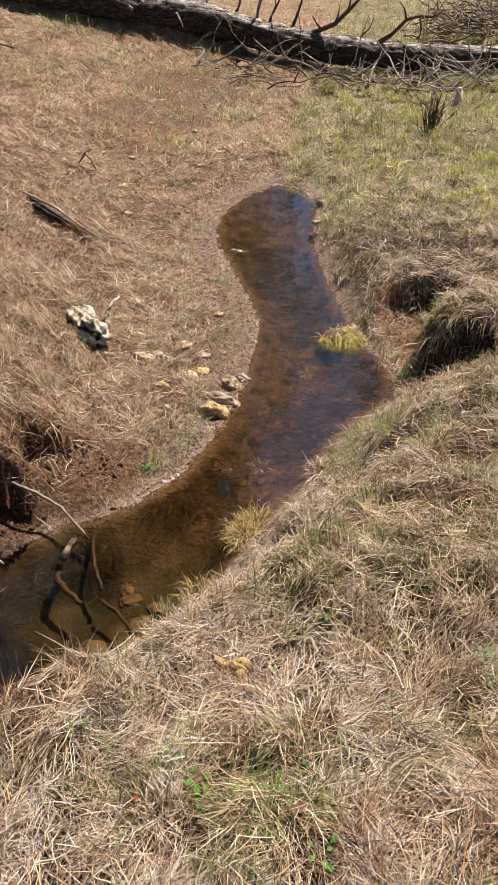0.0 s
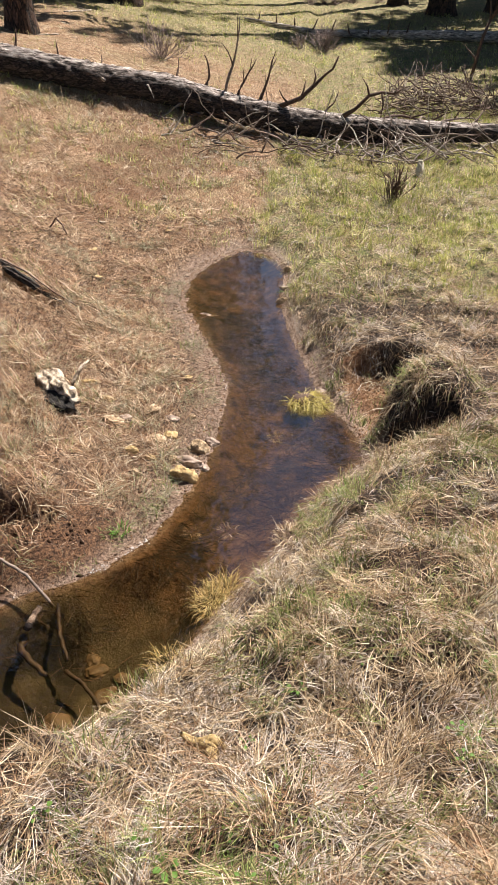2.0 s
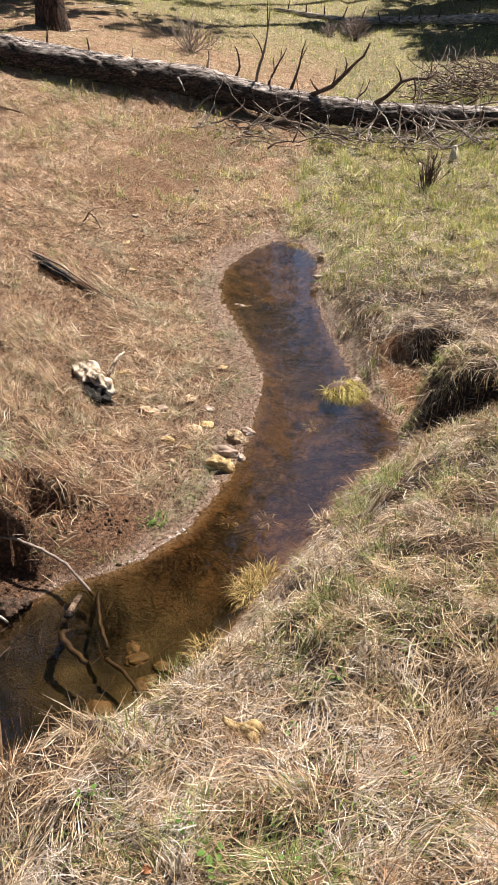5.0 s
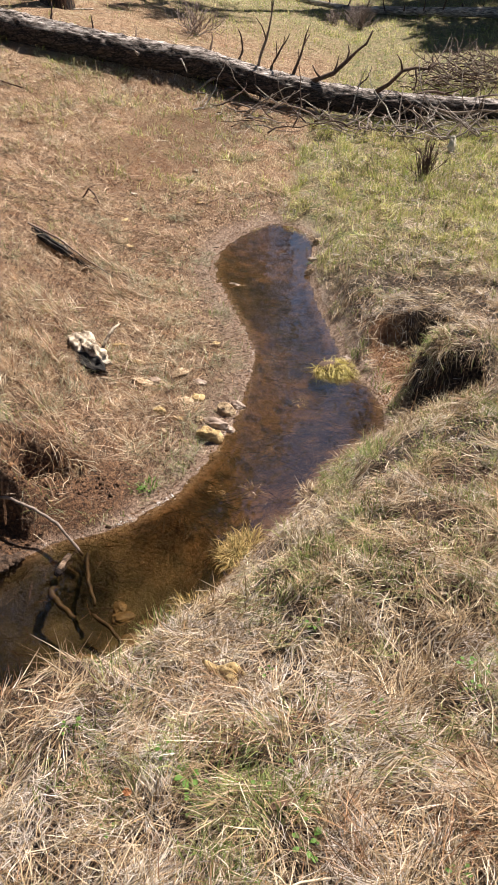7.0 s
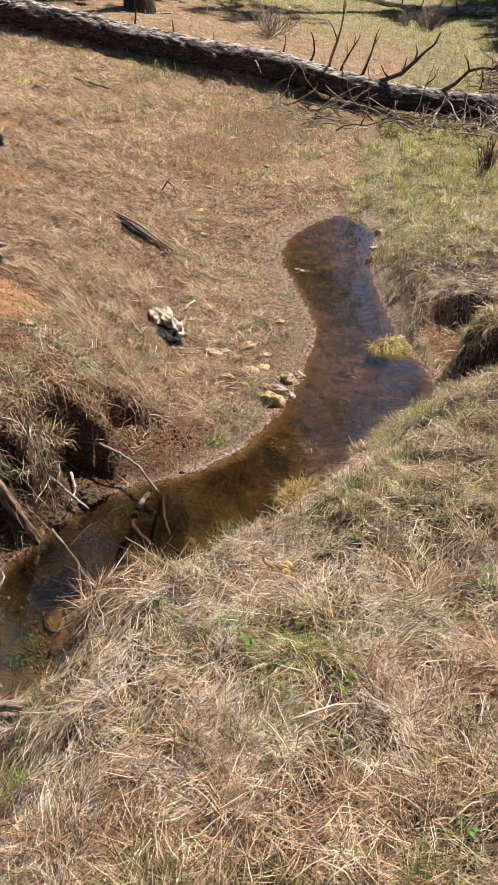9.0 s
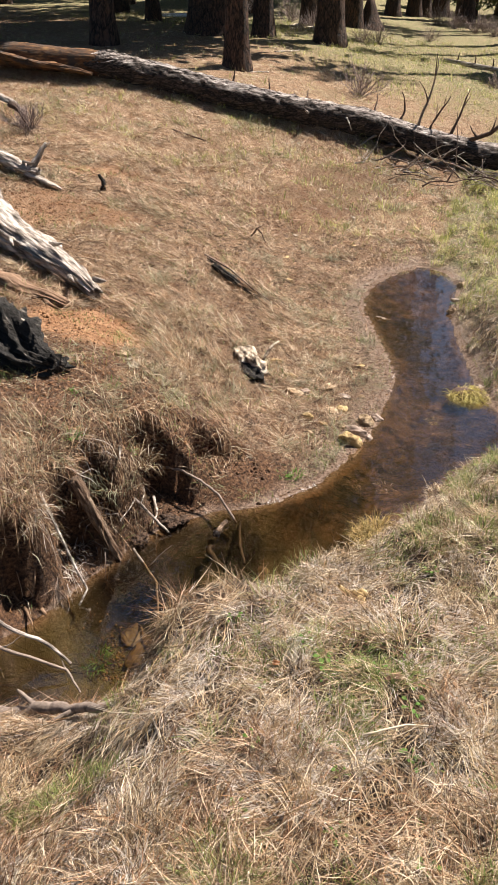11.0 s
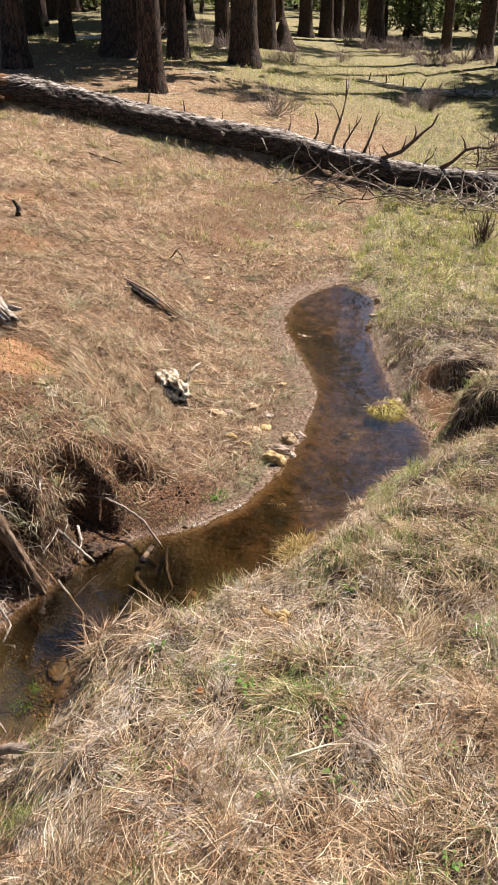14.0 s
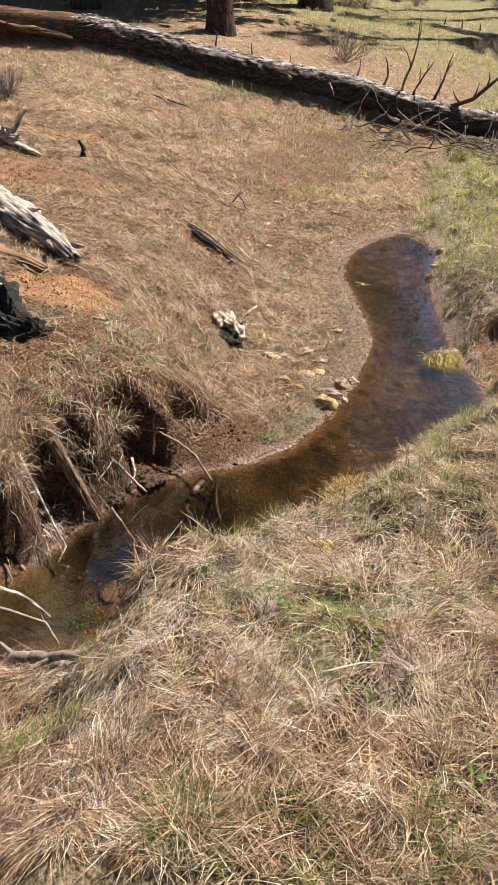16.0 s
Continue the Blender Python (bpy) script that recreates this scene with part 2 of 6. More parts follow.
def plate_bark(name, crack, plate, edge, scale, stretch, relief=1.0, dist=0.03):
    """Thick bark broken into long scaly plates with dark furrows between them."""
    m, n, l, b = mat(name)
    c, mp, warp = n.new("ShaderNodeTexCoord"), n.new("ShaderNodeMapping"), n.new("ShaderNodeMix")
    mp.inputs["Scale"].default_value = stretch
    l.new(c.outputs["Object"], mp.inputs[0])
    nz = n.new("ShaderNodeTexNoise")
    nz.inputs["Scale"].default_value, nz.inputs["Detail"].default_value = scale * 0.7, 4
    l.new(mp.outputs[0], nz.inputs[0])
    warp.data_type, warp.blend_type = "RGBA", "LINEAR_LIGHT"
    warp.inputs[0].default_value = 0.9 / scale
    l.new(mp.outputs[0], warp.inputs[6])
    l.new(nz.outputs["Color"], warp.inputs[7])
    v = n.new("ShaderNodeTexVoronoi")
    v.feature = "DISTANCE_TO_EDGE"
    v.inputs["Scale"].default_value = scale
    l.new(warp.outputs[2], v.inputs[0])
    grain = tex(n, l, scale * 5, 6, 0.7, stretch)
    col = ramp(n, l, grain, plate)
    ragged = n.new("ShaderNodeMath")
    ragged.operation = "MULTIPLY_ADD"
    l.new(grain, ragged.inputs[0])
    ragged.inputs[1].default_value = 0.45
    l.new(v.outputs[0], ragged.inputs[2])
    furrow = ramp(n, l, ragged.outputs[0], [(0.20, (0, 0, 0)), (0.36, (1, 1, 1))])
    col = mix(n, l, furrow, crack, col)
    col = mix(n, l, ramp(n, l, tex(n, l, scale * 0.5, 4), [(0.5, (0, 0, 0)), (0.66, (0.7, 0.7, 0.7))]), col, mix(n, l, furrow, crack, edge))
    l.new(col, b.inputs["Base Color"])
    b.inputs["Roughness"].default_value = 0.9
    h = n.new("ShaderNodeMath")
    h.operation = "MULTIPLY_ADD"
    l.new(grain, h.inputs[0])
    h.inputs[1].default_value = 0.35
    l.new(furrow, h.inputs[2])
    bump(n, l, b, h.outputs[0], relief, dist)
    return m


BARK = plate_bark("pine_bark", (0.006, 0.005, 0.004), [(0.36, (0.022, 0.014, 0.011)), (0.52, (0.085, 0.05, 0.036)), (0.70, (0.19, 0.115, 0.08))], (0.13, 0.066, 0.042), 15, (1, 1, 0.24))
LOGBARK = plate_bark("log_bark_lit_top", (0.006, 0.005, 0.004), [(0.38, (0.018, 0.013, 0.011)), (0.52, (0.07, 0.049, 0.040)), (0.68, (0.21, 0.16, 0.135))], (0.09, 0.064, 0.053), 24, (0.26, 1, 1))
ORANGE = solid("rotten_orange_wood", [(0.36, (0.025, 0.013, 0.008)), (0.54, (0.15, 0.07, 0.028)), (0.74, (0.46, 0.26, 0.11))], 26, 0.9, (0.15, 1, 1), 1.0, 0.02, second=(0.06, 0.042, 0.032))
# sunlit top painted into the bark: paler where the surface faces up
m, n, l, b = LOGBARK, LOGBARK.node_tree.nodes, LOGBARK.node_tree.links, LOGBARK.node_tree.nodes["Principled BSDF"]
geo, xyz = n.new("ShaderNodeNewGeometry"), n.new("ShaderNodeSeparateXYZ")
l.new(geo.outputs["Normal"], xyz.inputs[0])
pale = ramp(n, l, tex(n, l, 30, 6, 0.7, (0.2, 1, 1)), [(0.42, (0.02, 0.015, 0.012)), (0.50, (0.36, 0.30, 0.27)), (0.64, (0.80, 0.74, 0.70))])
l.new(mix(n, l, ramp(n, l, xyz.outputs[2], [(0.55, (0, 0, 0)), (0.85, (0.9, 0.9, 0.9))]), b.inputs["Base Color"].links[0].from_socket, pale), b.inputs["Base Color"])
TWIG = solid("grey_twig", [(0.3, (0.10, 0.075, 0.06)), (0.6, (0.28, 0.22, 0.18)), (0.8, (0.42, 0.36, 0.31))], 40, 0.85)
DARKTWIG = solid("dark_twig", [(0.3, (0.035, 0.022, 0.016)), (0.7, (0.15, 0.09, 0.065))], 40, 0.85)
PALEWOOD = solid("bleached_wood", [(0.34, (0.05, 0.04, 0.034)), (0.5, (0.33, 0.28, 0.24)), (0.64, (0.70, 0.64, 0.57))], 30, 0.85, (0.16, 1, 1), 1.0, 0.02)
BROWNWOOD = solid("brown_old_wood", [(0.3, (0.10, 0.055, 0.03)), (0.6, (0.26, 0.16, 0.10)), (0.8, (0.40, 0.28, 0.19))], 24, 0.85, (0.3, 1, 1), 0.8)
OLDROOT = solid("old_root_wood", [(0.34, (0.03, 0.018, 0.011)), (0.52, (0.13, 0.08, 0.05)), (0.70, (0.34, 0.25, 0.18))], 30, 0.9, (0.3, 1, 1), 1.0, 0.02)
CHAR = solid("charred_wood", [(0.40, (0.006, 0.0055, 0.005)), (0.60, (0.03, 0.025, 0.021)), (0.72, (0.30, 0.26, 0.22))], 38, 0.85, (0.2, 1, 1), 1.0, 0.03)
YSTONE = solid("yellow_stone", [(0.34, (0.14, 0.085, 0.04)), (0.48, (0.48, 0.34, 0.15)), (0.70, (0.68, 0.53, 0.29))], 30, 0.85, relief=1.0, dist=0.018, second=(0.36, 0.24, 0.11))
PSTONE = solid("pale_stone", [(0.34, (0.09, 0.055, 0.03)), (0.48, (0.38, 0.27, 0.16)), (0.70, (0.64, 0.52, 0.36))], 40, 0.9, relief=1.0, dist=0.02, second=(0.28, 0.19, 0.11))
GSTONE = solid("brown_grey_stone", [(0.3, (0.16, 0.11, 0.085)), (0.55, (0.32, 0.24, 0.19)), (0.75, (0.44, 0.36, 0.30))], 20, 0.6)
SUNKROOT = solid("sunken_root_wood", [(0.3, (0.016, 0.010, 0.007)), (0.55, (0.05, 0.029, 0.017)), (0.75, (0.095, 0.057, 0.033))], 30, 0.6, relief=0.6)
SUNKSTONE = solid("sunken_stone", [(0.3, (0.045, 0.028, 0.014)), (0.7, (0.17, 0.11, 0.05))], 14, 0.6)
CRUMB = blade_mat("soil_crumbs", [(0, (0.20, 0.095, 0.042)), (0.4, (0.38, 0.21, 0.105)), (0.7, (0.12, 0.06, 0.03)), (1, (0.46, 0.31, 0.19))], 0.9, 0.0, 0.3)
CLOD = solid("dark_earth", [(0.35, (0.02, 0.013, 0.009)), (0.55, (0.09, 0.052, 0.032)), (0.75, (0.20, 0.12, 0.075))], 45, 0.95, relief=1.0, dist=0.03)
WETGRIT = solid("wet_grit", [(0.3, (0.03, 0.02, 0.015)), (0.7, (0.16, 0.11, 0.08))], 60, 0.12, relief=0.2)
GLINT_FOAM = solid("glint_specks", [(0.3, (0.80, 0.80, 0.80)), (0.7, (0.93, 0.93, 0.93))], 30, 0.15, relief=0.1)
WETBLACK = solid("wet_black_wood", [(0.3, (0.006, 0.005, 0.005)), (0.7, (0.03, 0.022, 0.018))], 40, 0.08, relief=0.3)
EARTH = blade_mat("shaded_earth_crumbs", [(0, (0.05, 0.03, 0.02)), (0.4, (0.14, 0.08, 0.045)), (0.7, (0.03, 0.018, 0.012)), (1, (0.26, 0.16, 0.10))], 0.95, 0.0)
GRAVEL = blade_mat("pool_gravel", [(0, (0.10, 0.065, 0.03)), (0.5, (0.24, 0.16, 0.075)), (1, (0.34, 0.24, 0.12))], 0.8, 0.0)
WHITESTONE = solid("white_stone", [(0.3, (0.42, 0.37, 0.28)), (0.7, (0.74, 0.69, 0.58))], 20, 0.8)
BONE = solid("white_bleached", [(0.38, (0.09, 0.06, 0.04)), (0.5, (0.42, 0.34, 0.25)), (0.66, (0.76, 0.69, 0.58))], 26, 0.85, relief=0.9, dist=0.02)
DRYLEAF = solid("dry_leaf", [(0.35, (0.24, 0.15, 0.06)), (0.48, (0.60, 0.44, 0.20)), (0.66, (0.80, 0.66, 0.38))], 60, 0.7)
ORANGELEAF = solid("orange_leaf", [(0.3, (0.40, 0.15, 0.05)), (0.7, (0.60, 0.27, 0.11))], 20, 0.7)
SNOW = solid("old_snow", [(0.3, (0.75, 0.77, 0.80)), (0.7, (0.88, 0.89, 0.90))], 6, 0.6)
SHRUB = solid("shrub_twig", [(0.3, (0.16, 0.12, 0.11)), (0.6, (0.34, 0.27, 0.25)), (0.8, (0.50, 0.42, 0.39))], 30, 0.9)

# ---------------------------------------------------------------- relief of the ground
WATER_Z = -0.637
WEST = [(-40, -5), (-6, -0.2), (-2.7, 0.95), (-1.9, 1.2), (-1.5, 1.28), (-1.42, 1.4), (-1.31, 1.72), (-1.19, 2.05), (-1.1, 2.2), (-0.94, 2.34), (-0.79, 2.4), (-0.63, 2.52),
        (-0.48, 2.7), (-0.38, 2.95), (-0.27, 3.38), (-0.235, 3.75), (-0.24, 4.16), (-0.31, 4.42), (-0.45, 4.8), (-0.6, 5.3), (-0.62, 5.7), (-0.5, 6.08), (-0.25, 6.4)]
EAST = [(-0.03, 6.3), (0.09, 5.95), (0.06, 5.36), (0.135, 4.82), (0.22, 4.43), (0.32, 4.0), (0.5, 3.56), (0.5, 3.37), (0.3, 3.12), (0.16, 2.9), (0.08, 2.68), (-0.1, 2.38),
        (-0.25, 2.08), (-0.34, 1.9), (-0.5, 1.66), (-0.72, 1.48), (-0.80, 1.29), (-0.92, 1.09), (-1.2, 0.98), (-1.5, 0.86), (-2.6, 0.5), (-6, -0.9), (-40, -6)]
# the fallen log: x, y, z and radius along it
LOG = [(-8.6, 9.75, 0.86, 0.19), (-7.2, 9.72, 0.80, 0.19), (-5.9, 9.7, 0.72, 0.18), (-4.85, 9.68, 0.655, 0.172), (-3.9, 9.66, 0.50, 0.17), (-3.03, 9.66, 0.32, 0.168), (-1.95, 9.66, 0.14, 0.165), (-1.24, 9.68, 0.04, 0.16), (-0.54, 9.7, -0.14, 0.155),
       (0.16, 9.72, -0.275, 0.15), (0.84, 9.74, -0.345, 0.14), (1.4, 9.76, -0.37, 0.125), (2.1, 9.8, -0.385, 0.105), (3.2, 9.84, -0.40, 0.075), (3.8, 9.86, -0.42, 0.05)]
NORTH_W, NORTH_E = [(-0.2, 8), (0.0, 10), (0.3, 14), (1, 40), (1, 300)], [(1.2, 300), (1.2, 40), (0.5, 14), (0.2, 10), (0.0, 8)]


def smooth(t):
    t = np.clip(t, 0, 1)
    return t * t * (3 - 2 * t)


def vnoise(x, y, seed=0):
    """Smooth value noise on a unit lattice, 0 to 1."""
    xi, yi = np.floor(x).astype(np.int64), np.floor(y).astype(np.int64)
    fx, fy = smooth(x - xi), smooth(y - yi)

    def h(a, b):
        v = (a * 374761393 + b * 668265263 + seed * 2147483647) & 0xFFFFFFFF
        v = ((v ^ (v >> 13)) * 1274126177) & 0xFFFFFFFF
        return ((v ^ (v >> 16)) & 0xFFFF) / 65535.0
    return (h(xi, yi) * (1 - fx) + h(xi + 1, yi) * fx) * (1 - fy) + (h(xi, yi + 1) * (1 - fx) + h(xi + 1, yi + 1) * fx) * fy


def fbm(x, y, scale, octaves=4, seed=0):
    s, a, tot = 0, 1, 0
    for o in range(octaves):
        s, tot = s + a * vnoise(x * scale * 2 ** o + 17.3 * o, y * scale * 2 ** o - 9.1 * o, seed + o), tot + a
        a *= 0.5
    return s / tot


def line_dist(x, y, pts):
    d = np.full(x.shape, 1e9)
    for (ax, ay), (bx, by) in zip(pts, pts[1:]):
        ux, uy = bx - ax, by - ay
        t = np.clip(((x - ax) * ux + (y - ay) * uy) / (ux * ux + uy * uy), 0, 1)
        d = np.minimum(d, np.hypot(x - ax - t * ux, y - ay - t * uy))
    return d


def inside(x, y, pts):
    r = np.zeros(x.shape, bool)
    for (ax, ay), (bx, by) in zip(pts, pts[1:] + pts[:1]):
        if ay != by:
            r ^= ((ay > y) != (by > y)) & (x < (bx - ax) * (y - ay) / (by - ay) + ax)
    return r


def tab(v, xs, ys):
    return np.interp(v, xs, ys)


def relief(x, y):
    """Height of the ground, and the masks that its material and plants go by."""
    x, y = np.asarray(x, float), np.asarray(y, float)
    wob = 0.035 * (fbm(x, y, 7, 3, 5) - 0.5)
    dw, de = line_dist(x, y, WEST + NORTH_W), line_dist(x, y, NORTH_E + EAST)
    shore = line_dist(x, y, WEST + EAST) + wob
    wet_in = inside(x, y, WEST + EAST)
    west = smooth((de - dw + 0.3) / 0.6)
    # the hill side
    xr = tab(y, [0, 1, 2, 2.6, 3.2, 4, 5, 6.7, 8.3, 9.6, 13, 25], [-1.9, -1.3, -1.13, -0.86, -0.95, -1.05, -1.2, -1.3, -0.7, 0.1, 0.5, 0])
    xr = np.where((y < 1.4), np.minimum(xr, -1.3), xr)
    s = tab(y, [0, 2, 2.6, 3.2, 4, 5, 6.7, 9.6, 13, 25], [1.5, 1.5, 1.25, 0.8, 0.62, 0.58, 0.27, 0.2, 0.18, 0.1])
    a = tab(y, [0, 2, 4, 5, 6.7, 9.6, 25], [0.56, 0.56, 0.55, 0.58, 0.8, 1.5, 1.2])
    z0 = tab(y, [0, 6.4, 8, 9.6, 13, 20, 35, 80, 300], [-0.58, -0.58, -0.54, -0.47, -0.40, -0.25, -0.05, 0.4, 2.0])
    run = np.log1p(np.exp(np.clip((xr - x) * 9, -40, 40))) / 9
    hill = z0 + a * np.tanh(s * run / a) + 0.05 * np.clip(-x - 2, 0, 8)
    hill = hill + 0.05 * (fbm(x, y, 1.7, 3, 9) - 0.5)
    # the meadow side
    mead = tab(y, [-3, 0.7, 1.3, 1.7, 2.05, 2.4, 3.2, 4.2, 5.2, 6.5, 9, 12, 20, 35, 80, 300], [0.1, -0.02, -0.07, -0.11, -0.15, -0.18, -0.26, -0.36, -0.45, -0.52, -0.55, -0.5, -0.38, -0.15, 0.35, 2.0])
    mead = mead + 0.10 * np.clip(x, -0.6, 0.5) * smooth((3 - y) / 1.5) - (0.04 + 0.07 * smooth((y - 1.6) / 0.4)) * smooth((0.12 - x) / 0.35) * smooth((y - 1.0) / 0.4) - 0.36 * smooth((-0.42 - x) / 0.6) * smooth((1.4 - y) / 0.4)
    mead = mead - 0.035 * smooth((6 - y) / 2) + 0.07 * (fbm(x, y, 2.6, 4, 3) - 0.5)
    mead = mead + 0.09 * np.exp(-((x + 0.75) ** 2 + (y - 1.20) ** 2) / 0.012) + 0.075 * (fbm(x, y, 5, 2, 14) - 0.5) * smooth((3.4 - y) / 0.6)
    bw = tab(y, [0.9, 1.25, 1.6, 1.9, 2.2, 3.2, 3.6, 4.4, 6], [0.27, 0.16, 0.34, 0.52, 0.62, 0.6, 0.3, 0.28, 0.3])
    rise_e, rise_w = 0.5 * smooth(shore / bw) + 0.5 * (1 - (1 - np.clip(shore / bw, 0, 1)) ** 2), smooth(shore / tab(y, [1.8, 2.4, 3, 6], [0.08, 0.2, 0.4, 0.35]))
    # hollows cut into the banks
    hollow = np.zeros(x.shape)
    for pts, r, floor_z in (([(0.66, 3.98), (0.76, 4.06)], 0.085, -0.56), ([(0.62, 3.42), (0.76, 3.38), (0.88, 3.37)], 0.065, -0.52), ([(-0.33, 2.10), (-0.2, 2.2)], 0.05, -0.64)):
        cut = 1 - smooth((line_dist(x, y, pts) + 2 * wob - r) / 0.04)
        hollow = np.maximum(hollow, cut)
        mead = mead * (1 - cut) + np.minimum(mead, floor_z) * cut
    for pts, r, floor_z in (([(-1.09, 2.28), (-1.25, 2.33)], 0.105, -0.61), ([(-1.06, 2.60), (-0.86, 2.66)], 0.085, -0.54), ([(-1.70, 4.92), (-1.42, 4.79)], 0.045, -0.52), ([(-1.32, 1.98), (-1.40, 2.04)], 0.055, -0.5), ([(-1.34, 1.68), (-1.40, 1.80)], 0.075, -0.58), ([(-1.40, 1.40), (-1.48, 1.46)], 0.07, -0.6)):
        cut = 1 - smooth((line_dist(x, y, pts) + 2.5 * wob - r) / 0.035)
        hollow = np.maximum(hollow, cut)
        hill = hill * (1 - cut) + np.minimum(hill, floor_z) * cut
    chute = 1 - smooth((line_dist(x, y, [(0.47, 3.70), (0.55, 3.86), (0.56, 4.02)]) + 2 * wob - 0.10) / 0.09)
    mead = mead * (1 - chute) + np.minimum(mead, -0.60 + 0.12 * (y - 3.7)) * chute
    # a slumped turf block beside the hollow
    blk = 1 - smooth((np.hypot((x - 0.86) / 1.2, y - 3.6) - 0.10) / 0.1)
    mead = mead + 0.10 * blk
    land = (WATER_Z + 0.002 + (hill - WATER_Z) * rise_w) * west + (WATER_Z + 0.004 + (mead - WATER_Z) * rise_e) * (1 - west)
    rough_amt = np.clip(shore * 3, 0.25, 1)
    land = land + rough_amt * (0.06 * (fbm(x, y, 8, 3, 1) - 0.5) + 0.032 * (fbm(x, y, 26, 2, 2) - 0.5)) * (0.8 + 0.2 * (1 - west))
    pool = smooth((2.5 - y - 0.3 * x) / 0.5)
    bed = WATER_Z - (0.035 + 0.05 * fbm(x, y, 3, 3, 8) + 0.14 * pool) * smooth(shore / 0.22) - 0.002 + 0.01 * (fbm(x, y, 14, 3, 6) - 0.5) * smooth(shore / 0.1)
    bed = bed + 0.055 * np.exp(-((x - 0.335) ** 2 + (y - 3.97) ** 2) / 0.0064)
    # litter banked up against the fallen log
    lx, ly, lz, lr = zip(*LOG)
    under = np.interp(x, lx, lz) - 0.62 * np.interp(x, lx, lr)
    bank = np.exp(-((y - np.interp(x, lx, ly)) / 0.26) ** 2) * smooth((x + 8.6) / 0.4) * smooth((-0.5 - x) / 0.9)
    land = land + bank * np.clip(under - land, 0, 0.16)
    z = np.where(wet_in, bed, land)
    meadow = (1 - smooth((de - dw + 0.3 + 0.5 * (fbm(x, y, 4, 3, 53) - 0.5) * smooth((y - 6.2) / 0.8)) / 0.6)) * smooth((y - 4.3 + 1.2 * (fbm(x, y, 1.3, 3, 11) - 0.5)) / 1.5)
    meadow = np.maximum(meadow, smooth((y - 11 - 0.8 * np.clip(-x, 0, 30) + 2 * (fbm(x, y, 0.5, 3, 12) - 0.5)) / 5))
    wet = np.where(wet_in, 1, 1 - smooth(shore / (0.16 - 0.10 * west + 0.20 * west * smooth((y - 2.4) / 0.6))))
    wet = np.where(wet_in, 1, wet * (1 - west * smooth((2.45 - y) / 0.2)))
    red = np.maximum(0.7 - 0.7 * smooth((line_dist(x, y, [(0.50, 4.15), (0.56, 3.98), (0.55, 3.66)]) - 0.07 + 0.12 * (fbm(x, y, 9, 3, 43) - 0.5)) / 0.08), 1 - smooth((np.hypot(x + 2.02, (y - 3.18) * 1.3) - 0.28 + 0.3 * (fbm(x, y, 4, 3, 44) - 0.5)) / 0.16))
    red = np.maximum(red, 0.7 - 0.7 * smooth((np.hypot((x + 3.1) * 0.8, y - 5.1) - 0.28 + 0.8 * (fbm(x, y, 3, 3, 45) - 0.5)) / 0.25))
    red = np.maximum(red, 0.7 - 0.7 * smooth((np.hypot((x + 3.4) * 0.7, y - 6.5) - 0.15 + 0.8 * (fbm(x, y, 3, 3, 46) - 0.5)) / 0.25))
    bare = np.maximum(red, 0.72 - 0.72 * smooth((line_dist(x, y, [(-1.85, 6.8), (-1.5, 7.6), (-1.1, 8.8)]) - 0.22 + 0.6 * (fbm(x, y, 3, 3, 47) - 0.5)) / 0.35))
    bare = np.maximum(bare, 0.8 - 0.8 * smooth((np.hypot(x + 1.88, y - 2.5) - 0.3 + 0.4 * (fbm(x, y, 4, 3, 48) - 0.5)) / 0.3))
    algae = np.exp(-((x + 1.10) ** 2 / 0.03 + (y - 1.45) ** 2 / 0.015)) * 0.9
    # where the bank's dark reflection is painted; the bed is no lower here
    deep_shade = np.clip(1.3 * np.exp(-(((x + 1.18) / 0.2) ** 2 + ((y - 1.80) / 0.17) ** 2)), 0, 1)
    bare = np.maximum(bare, 0.95 - 0.95 * smooth((line_dist(x, y, [(-1.22, 2.46), (-1.0, 2.52), (-0.74, 2.62)]) - 0.10 + 0.2 * (fbm(x, y, 6, 3, 49) - 0.5)) / 0.12))
    bare = np.maximum(bare, 0.95 * smooth((-1.36 - x + 0.25 * (fbm(x, y, 5, 3, 50) - 0.5)) / 0.12) * smooth((2.75 - y) / 0.2) * smooth((fbm(x, y, 3.2, 3, 52) - 0.32) / 0.12))
    return z, dict(algae=algae, deep_shade=deep_shade, red=red, bare=bare, hollow=hollow, wet=wet, bed=wet_in * smooth(shore / 0.05), pool=pool, meadow=meadow, west=west, shore=np.where(wet_in, -shore, shore))


def ground_z(x, y):
    return float(relief(np.array([x]), np.array([y]))[0][0])

# ---------------------------------------------------------------- builders
RNG = np.random.default_rng(7)


def np_mesh(name, verts, loops, sizes, material, smooth_faces=False, attrs=None):
    me = bpy.data.meshes.new(name)
    verts, loops, sizes = np.asarray(verts, np.float32), np.asarray(loops, np.int32).ravel(), np.asarray(sizes, np.int32)
    me.vertices.add(len(verts))
    me.vertices.foreach_set("co", verts.ravel())
    me.loops.add(len(loops))
    me.loops.foreach_set("vertex_index", loops)
    me.polygons.add(len(sizes))
    starts = np.concatenate([[0], np.cumsum(sizes)[:-1]]).astype(np.int32)
    me.polygons.foreach_set("loop_start", starts)
    me.update(calc_edges=True)
    if smooth_faces:
        me.polygons.foreach_set("use_smooth", np.ones(len(sizes), bool))
    for k, v in (attrs or {}).items():
        me.attributes.new(k, "FLOAT", "POINT").data.foreach_set("value", np.asarray(v, np.float32))
    me.materials.append(material)
    return me


